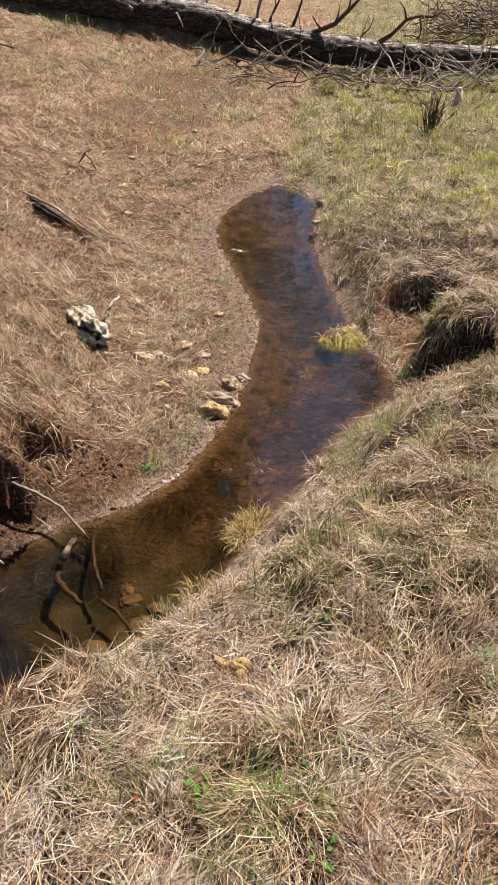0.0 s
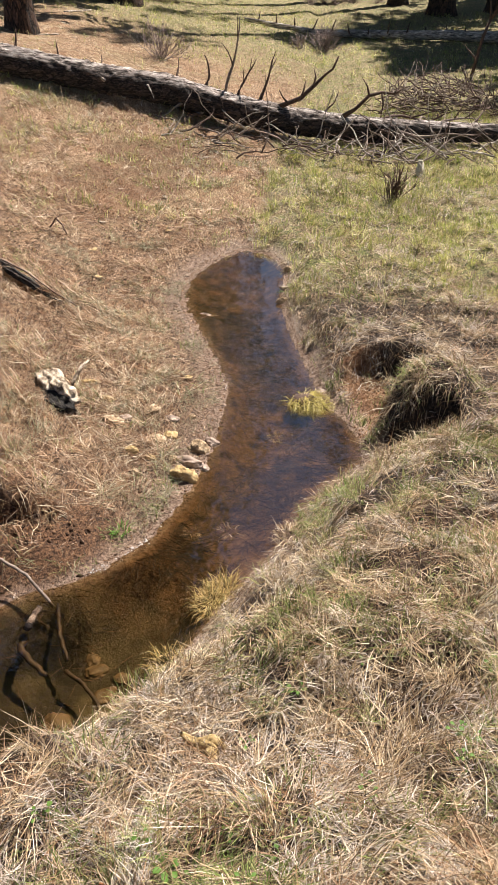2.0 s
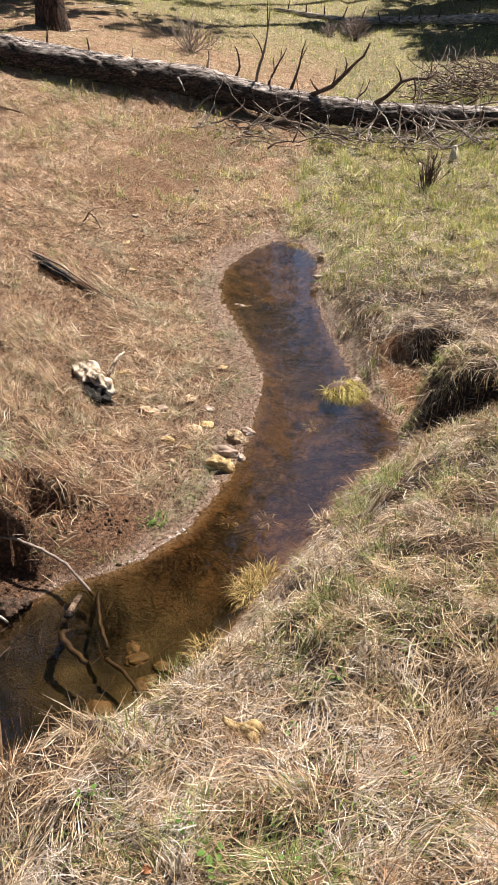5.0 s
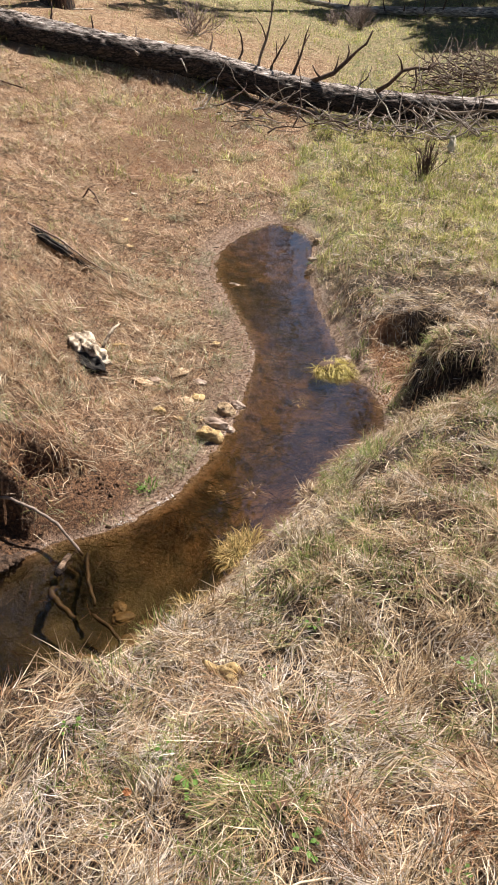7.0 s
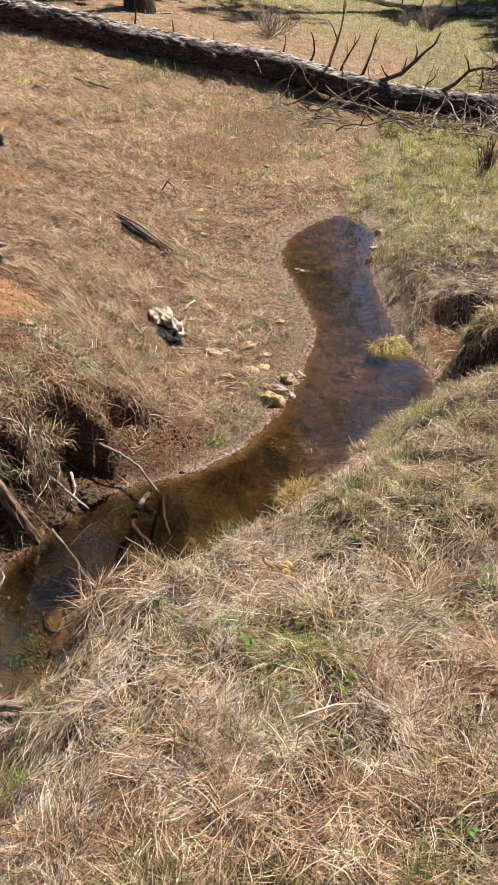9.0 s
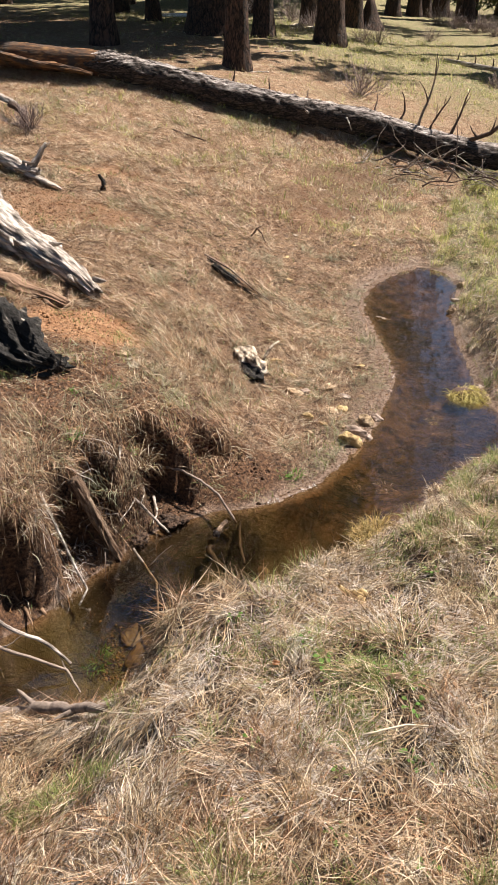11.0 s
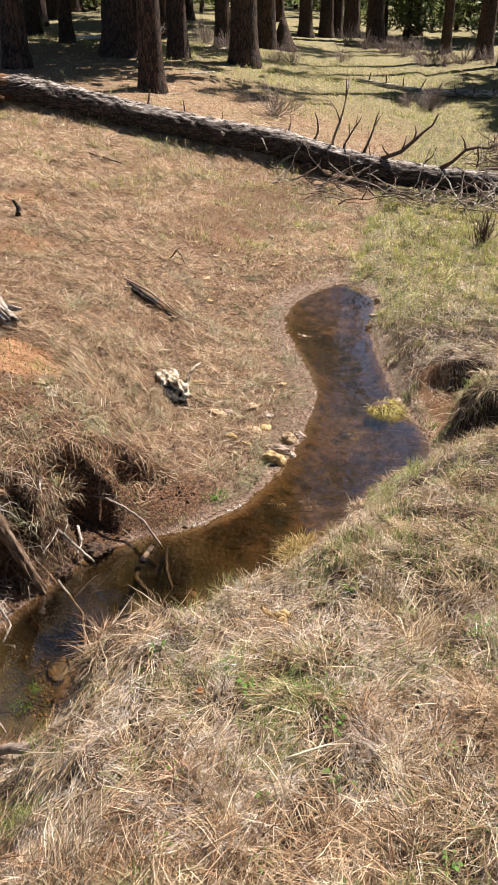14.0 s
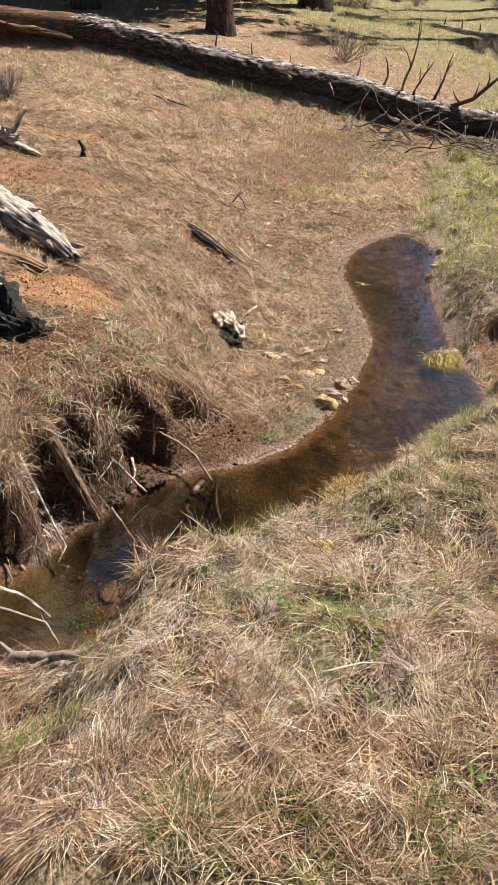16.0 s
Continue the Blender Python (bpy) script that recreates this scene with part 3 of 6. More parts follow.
def blade_arrays(p, head, elev, length, width, bend):
    """Ribbons of three joints each: foot p, compass heading, elevation, length, width and droop."""
    n = len(p)
    dirh = np.stack([np.cos(head), np.sin(head), np.zeros(n)], 1)
    side = np.stack([-np.sin(head), np.cos(head), np.zeros(n)], 1)
    twist = RNG.uniform(-0.9, 0.9, n)
    side = side * np.cos(twist)[:, None] + np.array([0, 0, 1.0])[None] * np.sin(twist)[:, None]

    turn = head + RNG.normal(0, 0.28, n)
    dir2 = np.stack([np.cos(turn), np.sin(turn), np.zeros(n)], 1)

    def step(e, d):
        return d * np.cos(e)[:, None] + np.array([0, 0, 1.0])[None] * np.sin(e)[:, None]
    mid = p + step(elev, dirh) * (length * 0.5)[:, None]
    tip = mid + step(elev - bend, dir2) * (length * 0.5)[:, None]
    w = (side * width[:, None]) * 0.5
    v = np.stack([p - w, p + w, mid - w * 0.9, mid + w * 0.9, tip], 1).reshape(-1, 3)
    b = (np.arange(n) * 5)[:, None]
    loops = np.concatenate([b + 0, b + 1, b + 3, b + 2, b + 2, b + 3, b + 4], 1)
    sizes = np.tile([4, 3], n)
    return v, loops, sizes


def needle_arrays(p, head, elev, length, width, bend):
    """Straight slivers, widest near the foot and bowed a little: one face each."""
    n = len(p)
    dirh = np.stack([np.cos(head), np.sin(head), np.zeros(n)], 1)
    side = np.stack([-np.sin(head), np.cos(head), np.zeros(n)], 1)
    up = np.array([0, 0, 1.0])[None]
    twist = RNG.uniform(-0.9, 0.9, n)
    w = (side * np.cos(twist)[:, None] + up * np.sin(twist)[:, None]) * width[:, None] * 0.5
    d = dirh * np.cos(elev)[:, None] + up * np.sin(elev)[:, None]
    mid = p + d * (length * 0.45)[:, None] + up * (length * 0.06 * bend)[:, None] + side * (length * RNG.normal(0, 0.03, n))[:, None]
    v = np.stack([p, mid - w, p + d * length[:, None], mid + w], 1).reshape(-1, 3)
    return v, np.arange(n * 4).reshape(-1, 4), np.full(n, 4)


def needles(name, p, head, elev, length, width, bend, material):
    return np_mesh(name, *needle_arrays(p, head, elev, length, width, bend), material)


def blades(name, p, head, elev, length, width, bend, material):
    return np_mesh(name, *blade_arrays(p, head, elev, length, width, bend), material)


def part(name, bm, material, parent=None, label="", smooth_faces=True):
    me = bpy.data.meshes.new(name)
    bm.to_mesh(me)
    bm.free()
    me.materials.append(material)
    if smooth_faces:
        me.polygons.foreach_set("use_smooth", np.ones(len(me.polygons), bool))
    ob = new(name, me)
    ob.parent = parent
    if label:
        tagged(ob, label)
    return ob


def data_part(name, me, parent=None):
    ob = new(name, me)
    ob.parent = parent
    return ob


def thing(name, label, category, place=(0, 0, 0), group="", turn=0):
    e = new(name)
    e.matrix_world = pose(*place, 0, 0, turn)
    return tagged(e, label, category, group)


def tube(bm, pts, radii, sides=7, rough=0.0, seed=0, cap=True):
    """A tapered, uneven limb along a line of points."""
    pts = [Vector(q) for q in pts]
    rings, up = [], Vector((0.13, 0.21, 0.97))
    for i, q in enumerate(pts):
        d = (pts[min(i + 1, len(pts) - 1)] - pts[max(i - 1, 0)]).normalized()
        u = d.cross(up if abs(d.dot(up)) < 0.95 else Vector((1, 0, 0))).normalized()
        w = d.cross(u)
        ring = []
        for k in range(sides):
            a = 2 * math.pi * k / sides
            r = radii[i] * (1 + rough * (noise.noise((math.cos(a) * 1.7 + seed, math.sin(a) * 1.7, i * 0.9 + seed)) * 2))
            ring.append(bm.verts.new(q + (u * math.cos(a) + w * math.sin(a)) * r))
        rings.append(ring)
    for r0, r1 in zip(rings, rings[1:]):
        for k in range(sides):
            bm.faces.new((r0[k], r0[(k + 1) % sides], r1[(k + 1) % sides], r1[k]))
    if cap:
        bm.faces.new(rings[0][::-1])
        bm.faces.new(rings[-1])
    return bm


def wander(rng, start, heading, elev, length, steps=6, kink=0.25, curl=0.0):
    """A crooked line: a twig's spine."""
    pts, q, h, e = [Vector(start)], Vector(start), heading, elev
    for _ in range(steps):
        h += rng.uniform(-kink, kink)
        e += rng.uniform(-kink, kink) * 0.7 + curl
        q = q + Vector((math.cos(h) * math.cos(e), math.sin(h) * math.cos(e), math.sin(e))) * (length / steps)
        pts.append(q.copy())
    return pts


def taper(n, r0, r1):
    return [r0 + (r1 - r0) * i / (n - 1) for i in range(n)]


def rock_bm(size, seed, sub=3, facets=9, rough=0.12):
    """A worn stone: a ball cut by a few planes and roughened."""
    bm, rng = bmesh.new(), random.Random(seed)
    bmesh.ops.create_icosphere(bm, subdivisions=sub, radius=1)
    cuts = [(Vector((rng.uniform(-1, 1), rng.uniform(-1, 1), rng.uniform(-0.6, 1))).normalized(), rng.uniform(0.55, 0.9)) for _ in range(facets)]
    for v in bm.verts:
        co = v.co.copy()
        for nrm, d in cuts:
            over = co.dot(nrm) - d
            if over > 0:
                co -= nrm * over * 0.85
        co += co.normalized() * rough * (noise.noise(co * 2.3 + Vector((seed, 0, 0))) + 0.5 * noise.noise(co * 6 + Vector((0, seed, 0))))
        v.co = Vector((co.x * size[0], co.y * size[1], co.z * size[2]))
    return bm


def stone(name, x, y, size, turn, material, label, group="", sink=0.35, seed=0, z=None):
    ob = part(name, rock_bm(size, seed, 4, 12, 0.2), material)
    ob.matrix_world = pose(x, y, (ground_z(x, y) if z is None else z) + size[2] * (1 - 2 * sink) * 0.8, 0, 0, turn)
    return tagged(ob, label, "stone", group)


# ---------------------------------------------------------------- ground and water
def spaced(fine_a, fine_b, step, far_a, far_b, grow):
    mid = list(np.arange(fine_a, fine_b, step))
    lo, s = [fine_a], step
    while lo[-1] > far_a:
        s *= grow
        lo.append(lo[-1] - s)
    hi, s = [mid[-1]], step
    while hi[-1] < far_b:
        s *= grow
        hi.append(hi[-1] + s)
    return np.array(lo[:0:-1] + mid + hi[1:])


gx, gy = spaced(-2.2, 1.3, 0.028, -200, 200, 1.055), spaced(0.7, 5.6, 0.028, -60, 320, 1.034)
GX, GY = np.meshgrid(gx, gy)
gz, masks = relief(GX.ravel(), GY.ravel())
nx, ny = len(gx), len(gy)
idx = np.arange(nx * ny).reshape(ny, nx)
quads = np.stack([idx[:-1, :-1], idx[:-1, 1:], idx[1:, 1:], idx[1:, :-1]], -1).reshape(-1, 4)
flitter = fbm(GX.ravel(), GY.ravel(), 1.4, 4, 21)
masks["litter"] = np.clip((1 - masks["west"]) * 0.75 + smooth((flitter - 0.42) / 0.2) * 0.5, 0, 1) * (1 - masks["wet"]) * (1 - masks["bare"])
masks["cover"] = masks["west"] * (0.45 + 0.5 * smooth((GY.ravel() - 3) / 3)) * (1 - masks["bare"]) * (1 - masks["wet"]) * smooth((GY.ravel() - 2.6) / 0.4)
xv, yv = GX.ravel(), GY.ravel()
outside = np.maximum.reduce([smooth((xv - 0.60 - 0.38 * np.maximum(yv, 0)) / 0.3), smooth((0.35 - yv) / 0.35), smooth((-0.85 - 0.70 * np.maximum(yv, 0) - xv) / 0.3)])
masks["thick_straw"] = 0.85 * outside * (1 - masks["wet"]) * (1 - masks["meadow"])
attrs = {k: masks[k] for k in ("thick_straw", "algae", "deep_shade", "wet", "bed", "pool", "meadow", "litter", "red", "cover")}
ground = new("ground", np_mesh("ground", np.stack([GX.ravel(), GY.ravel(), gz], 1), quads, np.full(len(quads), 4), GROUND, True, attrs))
tagged(ground, "brown forest soil with needle litter, muddy shore and grassy meadow", "ground", kind="structure")

bm = bmesh.new()
ring = [Vector((x, y, WATER_Z)) for x, y in WEST + EAST]
edge = []
for a, b, c in zip(ring[-1:] + ring[:-1], ring, ring[1:] + ring[:1]):
    d = ((b - a).normalized() + (c - b).normalized()).normalized()
    edge.append(bm.verts.new(b + Vector((-d.y, d.x, 0)) * 0.10))
face = bm.faces.new(edge[::-1])
bmesh.ops.triangulate(bm, faces=[face])
water = part("water", bm, WATER, smooth_faces=False)
tagged(water, "shallow clear brown stream water with slight ripples", "water", kind="structure")


# ---------------------------------------------------------------- litter and grass
G = "stones on the muddy shore"
WATERSIDE_STONES = [
    (-0.375, 3.17, 0.075, 0.05, 0.05, 10, YSTONE, "smooth rounded yellow stone at the water's edge"),
    (-0.33, 3.42, 0.055, 0.04, 0.034, -35, PSTONE, "pale pitted yellow stone on the shore"),
    (-0.365, 3.29, 0.068, 0.034, 0.026, -12, GSTONE, "flat brown stone at the water's edge"),
    (-0.27, 3.49, 0.036, 0.026, 0.020, -15, GSTONE, "small smooth brown stone in wet mud"),
    (-0.29, 3.27, 0.028, 0.022, 0.014, -15, GSTONE, "small flat dark stone in wet mud"),
    (-0.49, 3.50, 0.040, 0.032, 0.020, 20, YSTONE, "knobbly yellow stone bedded in straw"),
    (-0.545, 3.46, 0.055, 0.032, 0.014, -10, PSTONE, "flat yellowish stone bedded in straw"),
    (-0.60, 3.70, 0.045, 0.036, 0.016, 30, PSTONE, "flat pale stone bedded in straw"),
    (-0.50, 3.66, 0.040, 0.026, 0.014, 0, GSTONE, "flat brown stone bedded in straw"),
    (-0.81, 3.57, 0.070, 0.036, 0.026, -8, PSTONE, "long pale stone among dry grass"),
    (-0.74, 3.60, 0.045, 0.032, 0.024, 10, GSTONE, "brown stone among dry grass"),
    (-0.655, 3.31, 0.036, 0.026, 0.018, -20, YSTONE, "small yellow stone in the litter")]
SMALLER_STONES = [
    (-0.62, 3.14, 0.030, 0.024, 0.018, 40, PSTONE, "small pale stone in the litter"),
    (-0.555, 3.28, 0.032, 0.022, 0.012, -30, YSTONE, "flat yellow stone in the litter"),
    (-0.455, 3.30, 0.026, 0.020, 0.012, 0, PSTONE, "small pale stone by the larger ones"),
    (-1.00, 3.92, 0.060, 0.022, 0.018, 12, YSTONE, "long yellow stone beside the bleached wood"),
    (-0.86, 3.77, 0.050, 0.024, 0.016, -30, YSTONE, "flat yellow stone among dry grass"),
    (-0.77, 3.82, 0.034, 0.020, 0.012, 0, PSTONE, "small pale stone among dry grass"),
    (-0.80, 3.50, 0.030, 0.022, 0.014, 0, ORANGE, "small orange-brown stone in the litter"),
    (-0.40, 3.72, 0.022, 0.014, 0.008, 0, PSTONE, "small pale stone chip in mud"),
    (-0.24, 3.88, 0.014, 0.012, 0.008, 0, GSTONE, "tiny brown pebble at the waterline"),
    (0.12, 5.93, 0.045, 0.030, 0.026, 10, PSTONE, "pale stone at the grassy water's edge"),
    (0.09, 5.56, 0.050, 0.022, 0.016, 5, GSTONE, "flat brown stone at the grassy water's edge"),
    (0.075, 5.34, 0.045, 0.028, 0.024, 25, PSTONE, "pale yellow stone at the grassy water's edge"),
    (-1.62, 2.92, 0.030, 0.024, 0.020, 0, PSTONE, "round pale stone on bare red soil"),
    (0.30, 4.02, 0.030, 0.020, 0.012, 0, GSTONE, "small wet stone at the turf's foot")]
SPOTS = [(x, y, 1.1 * max(sx, sy)) for x, y, sx, sy, *_ in WATERSIDE_STONES + SMALLER_STONES] + [(-1.07, 3.66, 0.10)]


def scatter(n, y0, y1, seed, power=1.0):
    """Random feet over the part of the plan that the path looks over, between two distances."""
    r = np.random.default_rng(seed)
    y = y0 + (y1 - y0) * r.random(n) ** power
    lo, hi = -1.0 - 0.70 * np.maximum(y, 0), 0.75 + 0.38 * np.maximum(y, 0)
    return lo + (hi - lo) * r.random(n), y, r


def litter(name, label, n, y0, y1, seed, keep, elev, length, width, bend, material, lift=0.006, lie=None, category="grass", make=blades, gappy=True, top=None, spread=1.1):
    x, y, r = scatter(n, y0, y1, seed)
    z, mk = relief(x, y)
    gaps = (0.3 if y0 < 1 else 0.08) + (0.7 if y0 < 1 else 0.92) * smooth((fbm(x, y, 10 / (1 + 0.12 * y0), 2, 97) - 0.44) / 0.12) if gappy else 1.0
    k = r.random(n) < keep(x, y, mk) * (1 - 0.97 * mk["hollow"]) * (1 - 0.9 * mk["red"] * (1 - mk["west"])) * gaps
    x, y, z, m = x[k], y[k], z[k], int(k.sum())
    sx, sy = (relief(x + 0.04, y)[0] - z) / 0.04, (relief(x, y + 0.04)[0] - z) / 0.04
    for sx_, sy_, sr_ in SPOTS:
        clear = np.hypot(x - sx_, y - sy_) < sr_ * r.uniform(0.6, 1.2, m)
        z = np.where(clear, z - 0.03, z)
    if top is not None:
        z = np.minimum(z, top)
    flow = 4 * np.pi * fbm(x, y, 3.6, 2, seed % 7)
    head = r.normal(flow, 0.85, m) if lie is None else r.normal(lie + 0.9 * np.sin(flow), spread, m)
    grow, wide = 1 + 0.05 * np.maximum(y - 4, 0), 1 + 0.13 * np.clip(y - 1, 0, 9)
    me = make(name, np.stack([x, y, z + r.uniform(-0.004, lift, m)], 1), head, elev(r, m) + (0 if top is not None else 1) * np.arctan(np.clip(sx * np.cos(head) + sy * np.sin(head), -5, 5)) * (1 if lie is not None or elev in (lying, flat) else 0.3), r.uniform(*length, m) * np.minimum(grow, 1.5), r.uniform(*width, m) * wide, r.uniform(*bend, m), material)
    return tagged(new(name, me), label, category, kind="stuff")


def lying(r, m):
    return np.abs(r.normal(0.06, 0.24, m))


def flat(r, m):
    return np.abs(r.normal(0.02, 0.12, m))


def standing(r, m):
    return np.clip(r.normal(1.0, 0.35, m), 0.2, 1.5)


def clumps(x, y, scale, cut, seed, soft=0.1):
    return smooth((fbm(x, y, scale, 3, seed) - cut) / soft)


def on_meadow_bank(x, y, mk):
    return (1 - mk["west"]) * (mk["shore"] > 0.03) * (1 - 0.4 * mk["meadow"]) * (1 - 0.97 * mk["red"])


def on_hill(x, y, mk):
    bare = 0.9 * clumps(x, y, 1.6, 0.50, 33, 0.14)
    return mk["west"] * (mk["shore"] > 0.02) * (1 - 0.86 * bare) * (1 - 0.93 * mk["bare"]) * (1 - 0.85 * mk["red"]) * np.clip(0.75 + mk["shore"] - 0.35 * (y < 2.5), 0, 1) * smooth((mk["shore"] - np.where(y > 2.6, 0.10, 0.02)) / np.where(y > 2.6, 0.24, 0.05))


BANDS = [(0.1, 2.0, 1.0), (2.0, 4.0, 0.8), (4.0, 7.0, 0.9), (7.0, 11.5, 1.0)]
for i, (y0, y1, dens) in enumerate(BANDS):
    area = (y1 - y0) * (1.95 + 1.12 * (y0 + y1) / 2)
    per = [17000, 10500, 6000, 3300][i]
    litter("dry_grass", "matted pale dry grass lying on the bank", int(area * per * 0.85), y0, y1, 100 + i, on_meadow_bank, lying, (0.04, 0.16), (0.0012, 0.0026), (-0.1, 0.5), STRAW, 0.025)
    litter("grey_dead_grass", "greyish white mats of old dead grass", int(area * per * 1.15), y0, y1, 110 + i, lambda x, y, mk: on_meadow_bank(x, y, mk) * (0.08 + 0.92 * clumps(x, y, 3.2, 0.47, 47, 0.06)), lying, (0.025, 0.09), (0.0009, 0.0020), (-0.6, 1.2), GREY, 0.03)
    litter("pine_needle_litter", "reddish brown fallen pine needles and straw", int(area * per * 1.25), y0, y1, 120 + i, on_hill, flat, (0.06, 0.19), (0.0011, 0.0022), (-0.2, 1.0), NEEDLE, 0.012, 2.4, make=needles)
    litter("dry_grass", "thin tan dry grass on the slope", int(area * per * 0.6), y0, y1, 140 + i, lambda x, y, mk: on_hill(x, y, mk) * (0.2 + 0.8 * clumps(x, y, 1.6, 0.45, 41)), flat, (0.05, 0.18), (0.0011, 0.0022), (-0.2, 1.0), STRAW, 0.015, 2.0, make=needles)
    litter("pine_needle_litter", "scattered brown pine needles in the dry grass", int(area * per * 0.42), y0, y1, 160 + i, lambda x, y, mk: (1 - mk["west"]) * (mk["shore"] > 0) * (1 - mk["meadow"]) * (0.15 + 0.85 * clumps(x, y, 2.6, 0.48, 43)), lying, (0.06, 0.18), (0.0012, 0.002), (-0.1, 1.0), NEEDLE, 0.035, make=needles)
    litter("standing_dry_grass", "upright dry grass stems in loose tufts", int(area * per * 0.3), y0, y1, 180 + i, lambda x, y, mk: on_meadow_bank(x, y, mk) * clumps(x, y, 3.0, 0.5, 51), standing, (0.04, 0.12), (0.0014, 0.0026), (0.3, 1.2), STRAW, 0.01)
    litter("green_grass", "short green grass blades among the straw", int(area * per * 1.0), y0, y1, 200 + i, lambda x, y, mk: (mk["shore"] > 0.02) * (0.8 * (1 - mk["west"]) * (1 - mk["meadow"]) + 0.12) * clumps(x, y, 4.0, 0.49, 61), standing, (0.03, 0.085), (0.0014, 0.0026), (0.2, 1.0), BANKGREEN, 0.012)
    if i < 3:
        litter("old_thatch", "fine bits of straw under the grass, darkened as shade", int(area * per * 0.8), y0, y1, 230 + i, lambda x, y, mk: (mk["shore"] > 0.01) * (1 - 0.8 * mk["meadow"]) * (1 - 0.95 * mk["red"]) * (1 - 0.75 * mk["wet"]) * (1 - 0.6 * mk["bare"]), lambda r, m: np.abs(r.normal(0.12, 0.22, m)), (0.015, 0.06), (0.0014, 0.0034), (-0.2, 1.0), THATCH, 0.008, make=needles, gappy=False)
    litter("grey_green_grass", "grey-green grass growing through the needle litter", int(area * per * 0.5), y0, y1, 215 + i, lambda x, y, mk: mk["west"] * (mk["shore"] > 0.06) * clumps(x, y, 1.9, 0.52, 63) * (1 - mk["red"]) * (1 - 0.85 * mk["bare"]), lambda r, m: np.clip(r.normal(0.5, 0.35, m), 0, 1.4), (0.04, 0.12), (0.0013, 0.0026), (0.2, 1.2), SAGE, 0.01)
for i, (y0, y1, n) in enumerate([(4.0, 7.0, 90000), (7.0, 11.5, 135000), (11.5, 24.0, 60000)]):
    litter("meadow_grass", "fresh green blades in the meadow", int(n * 0.8), y0, y1, 225 + i, lambda x, y, mk: mk["meadow"] * (mk["shore"] > 0.05) * (0.25 + 0.75 * clumps(x, y, 1.7, 0.48, 73)), standing, (0.05, 0.11), (0.0018, 0.0032), (0.1, 0.7), GREEN, 0.005)
    litter("meadow_grass", "short yellow-green meadow grass", int(n * 0.9), y0, y1, 220 + i, lambda x, y, mk: mk["meadow"] * (mk["shore"] > 0.05) * (0.35 + 0.65 * clumps(x, y, 2.2, 0.42, 71)), standing, (0.04, 0.10), (0.002, 0.004), (0.2, 0.9), FIELD, 0.005)
litter("meadow_straw", "dry straw in the far meadow", 95000, 11.5, 24.0, 240, lambda x, y, mk: 0.6 + 0 * x, flat, (0.05, 0.15), (0.0013, 0.0028), (-0.1, 0.4), STRAW, 0.03)
for k, (y0, y1, n_, lie) in enumerate(((1.0, 2.8, 130000, 0.2), (2.8, 6.5, 170000, 2.6))):
    litter("sunken_needles", "dark pine needles sunken on the stream bed", n_, y0, y1, 250 + k, lambda x, y, mk: (mk["shore"] < -0.005) * (0.08 + 0.75 * clumps(x, y, 2.6, 0.47, 81)) * (1 - 0.75 * mk["pool"] * (x < -0.45)), lambda r, m: r.normal(0.0, 0.02, m), (0.05, 0.17), (0.0014, 0.0026), (0.0, 0.1), SUNK, 0.006, lie, category="needles", make=needles, gappy=False, top=WATER_Z - 0.014, spread=1.5)
litter("shore_straw", "wet straw and needles stuck on the muddy shore", 120000, 1.0, 7.0, 260, lambda x, y, mk: mk["wet"] * smooth((mk["shore"] - 0.015) / 0.12) * 0.3, lambda r, m: np.abs(r.normal(0.0, 0.14, m)), (0.04, 0.13), (0.0011, 0.0022), (-0.1, 0.8), NEEDLE, 0.006, make=needles)
litter("shore_debris", "bits of straw, bark and twig on the wet mud", 45000, 1.2, 6.6, 270, lambda x, y, mk: mk["west"] * (mk["shore"] > 0.02) * smooth((0.5 - mk["shore"]) / 0.2) * 0.5 * (1 - 0.7 * mk["bare"]), lambda r, m: np.abs(r.normal(0.1, 0.25, m)), (0.015, 0.06), (0.0012, 0.003), (-0.2, 0.8), NEEDLE, 0.006)
for k, (m_, n_, label) in enumerate(((NEEDLE, 9000, "thin mat of brown needles on the high bank"), (STRAW, 4000, "tan straw matted on the high bank"))):
    litter("bank_litter", label, n_, 0.8, 3.0, 280 + k, lambda x, y, mk: mk["west"] * (mk["shore"] > 0.03) * (x < -0.95) * (1 - 0.93 * mk["bare"]), lambda r, m: np.abs(r.normal(0.03, 0.16, m)), (0.06, 0.2), (0.0012, 0.0024), (-0.1, 0.5), m_, 0.02, -0.6)
litter("bank_tangle", "tangle of dead stalks and needles at the foot of the bank", 20000, 0.7, 2.5, 285, lambda x, y, mk: mk["west"] * (mk["shore"] > 0.0) * (mk["shore"] < 0.25) * (x < -1.1) * (1 - 0.85 * mk["bare"]), lambda r, m: np.abs(r.normal(0.3, 0.4, m)), (0.06, 0.22), (0.0013, 0.003), (0.0, 0.9), SHADESTALK, 0.02, -0.4)
litter("bank_tangle", "wet stalks and rootlets hanging on the cut bank, darkened as shade", 80000, 0.9, 2.45, 286, lambda x, y, mk: mk["west"] * (mk["shore"] > 0.0) * (mk["shore"] < 0.13) * (x < -1.12) * (1 - 0.6 * mk["bare"]), lambda r, m: r.normal(0.25, 0.3, m), (0.04, 0.16), (0.0012, 0.003), (0.0, 0.9), SHADESTALK, 0.015, -0.6)


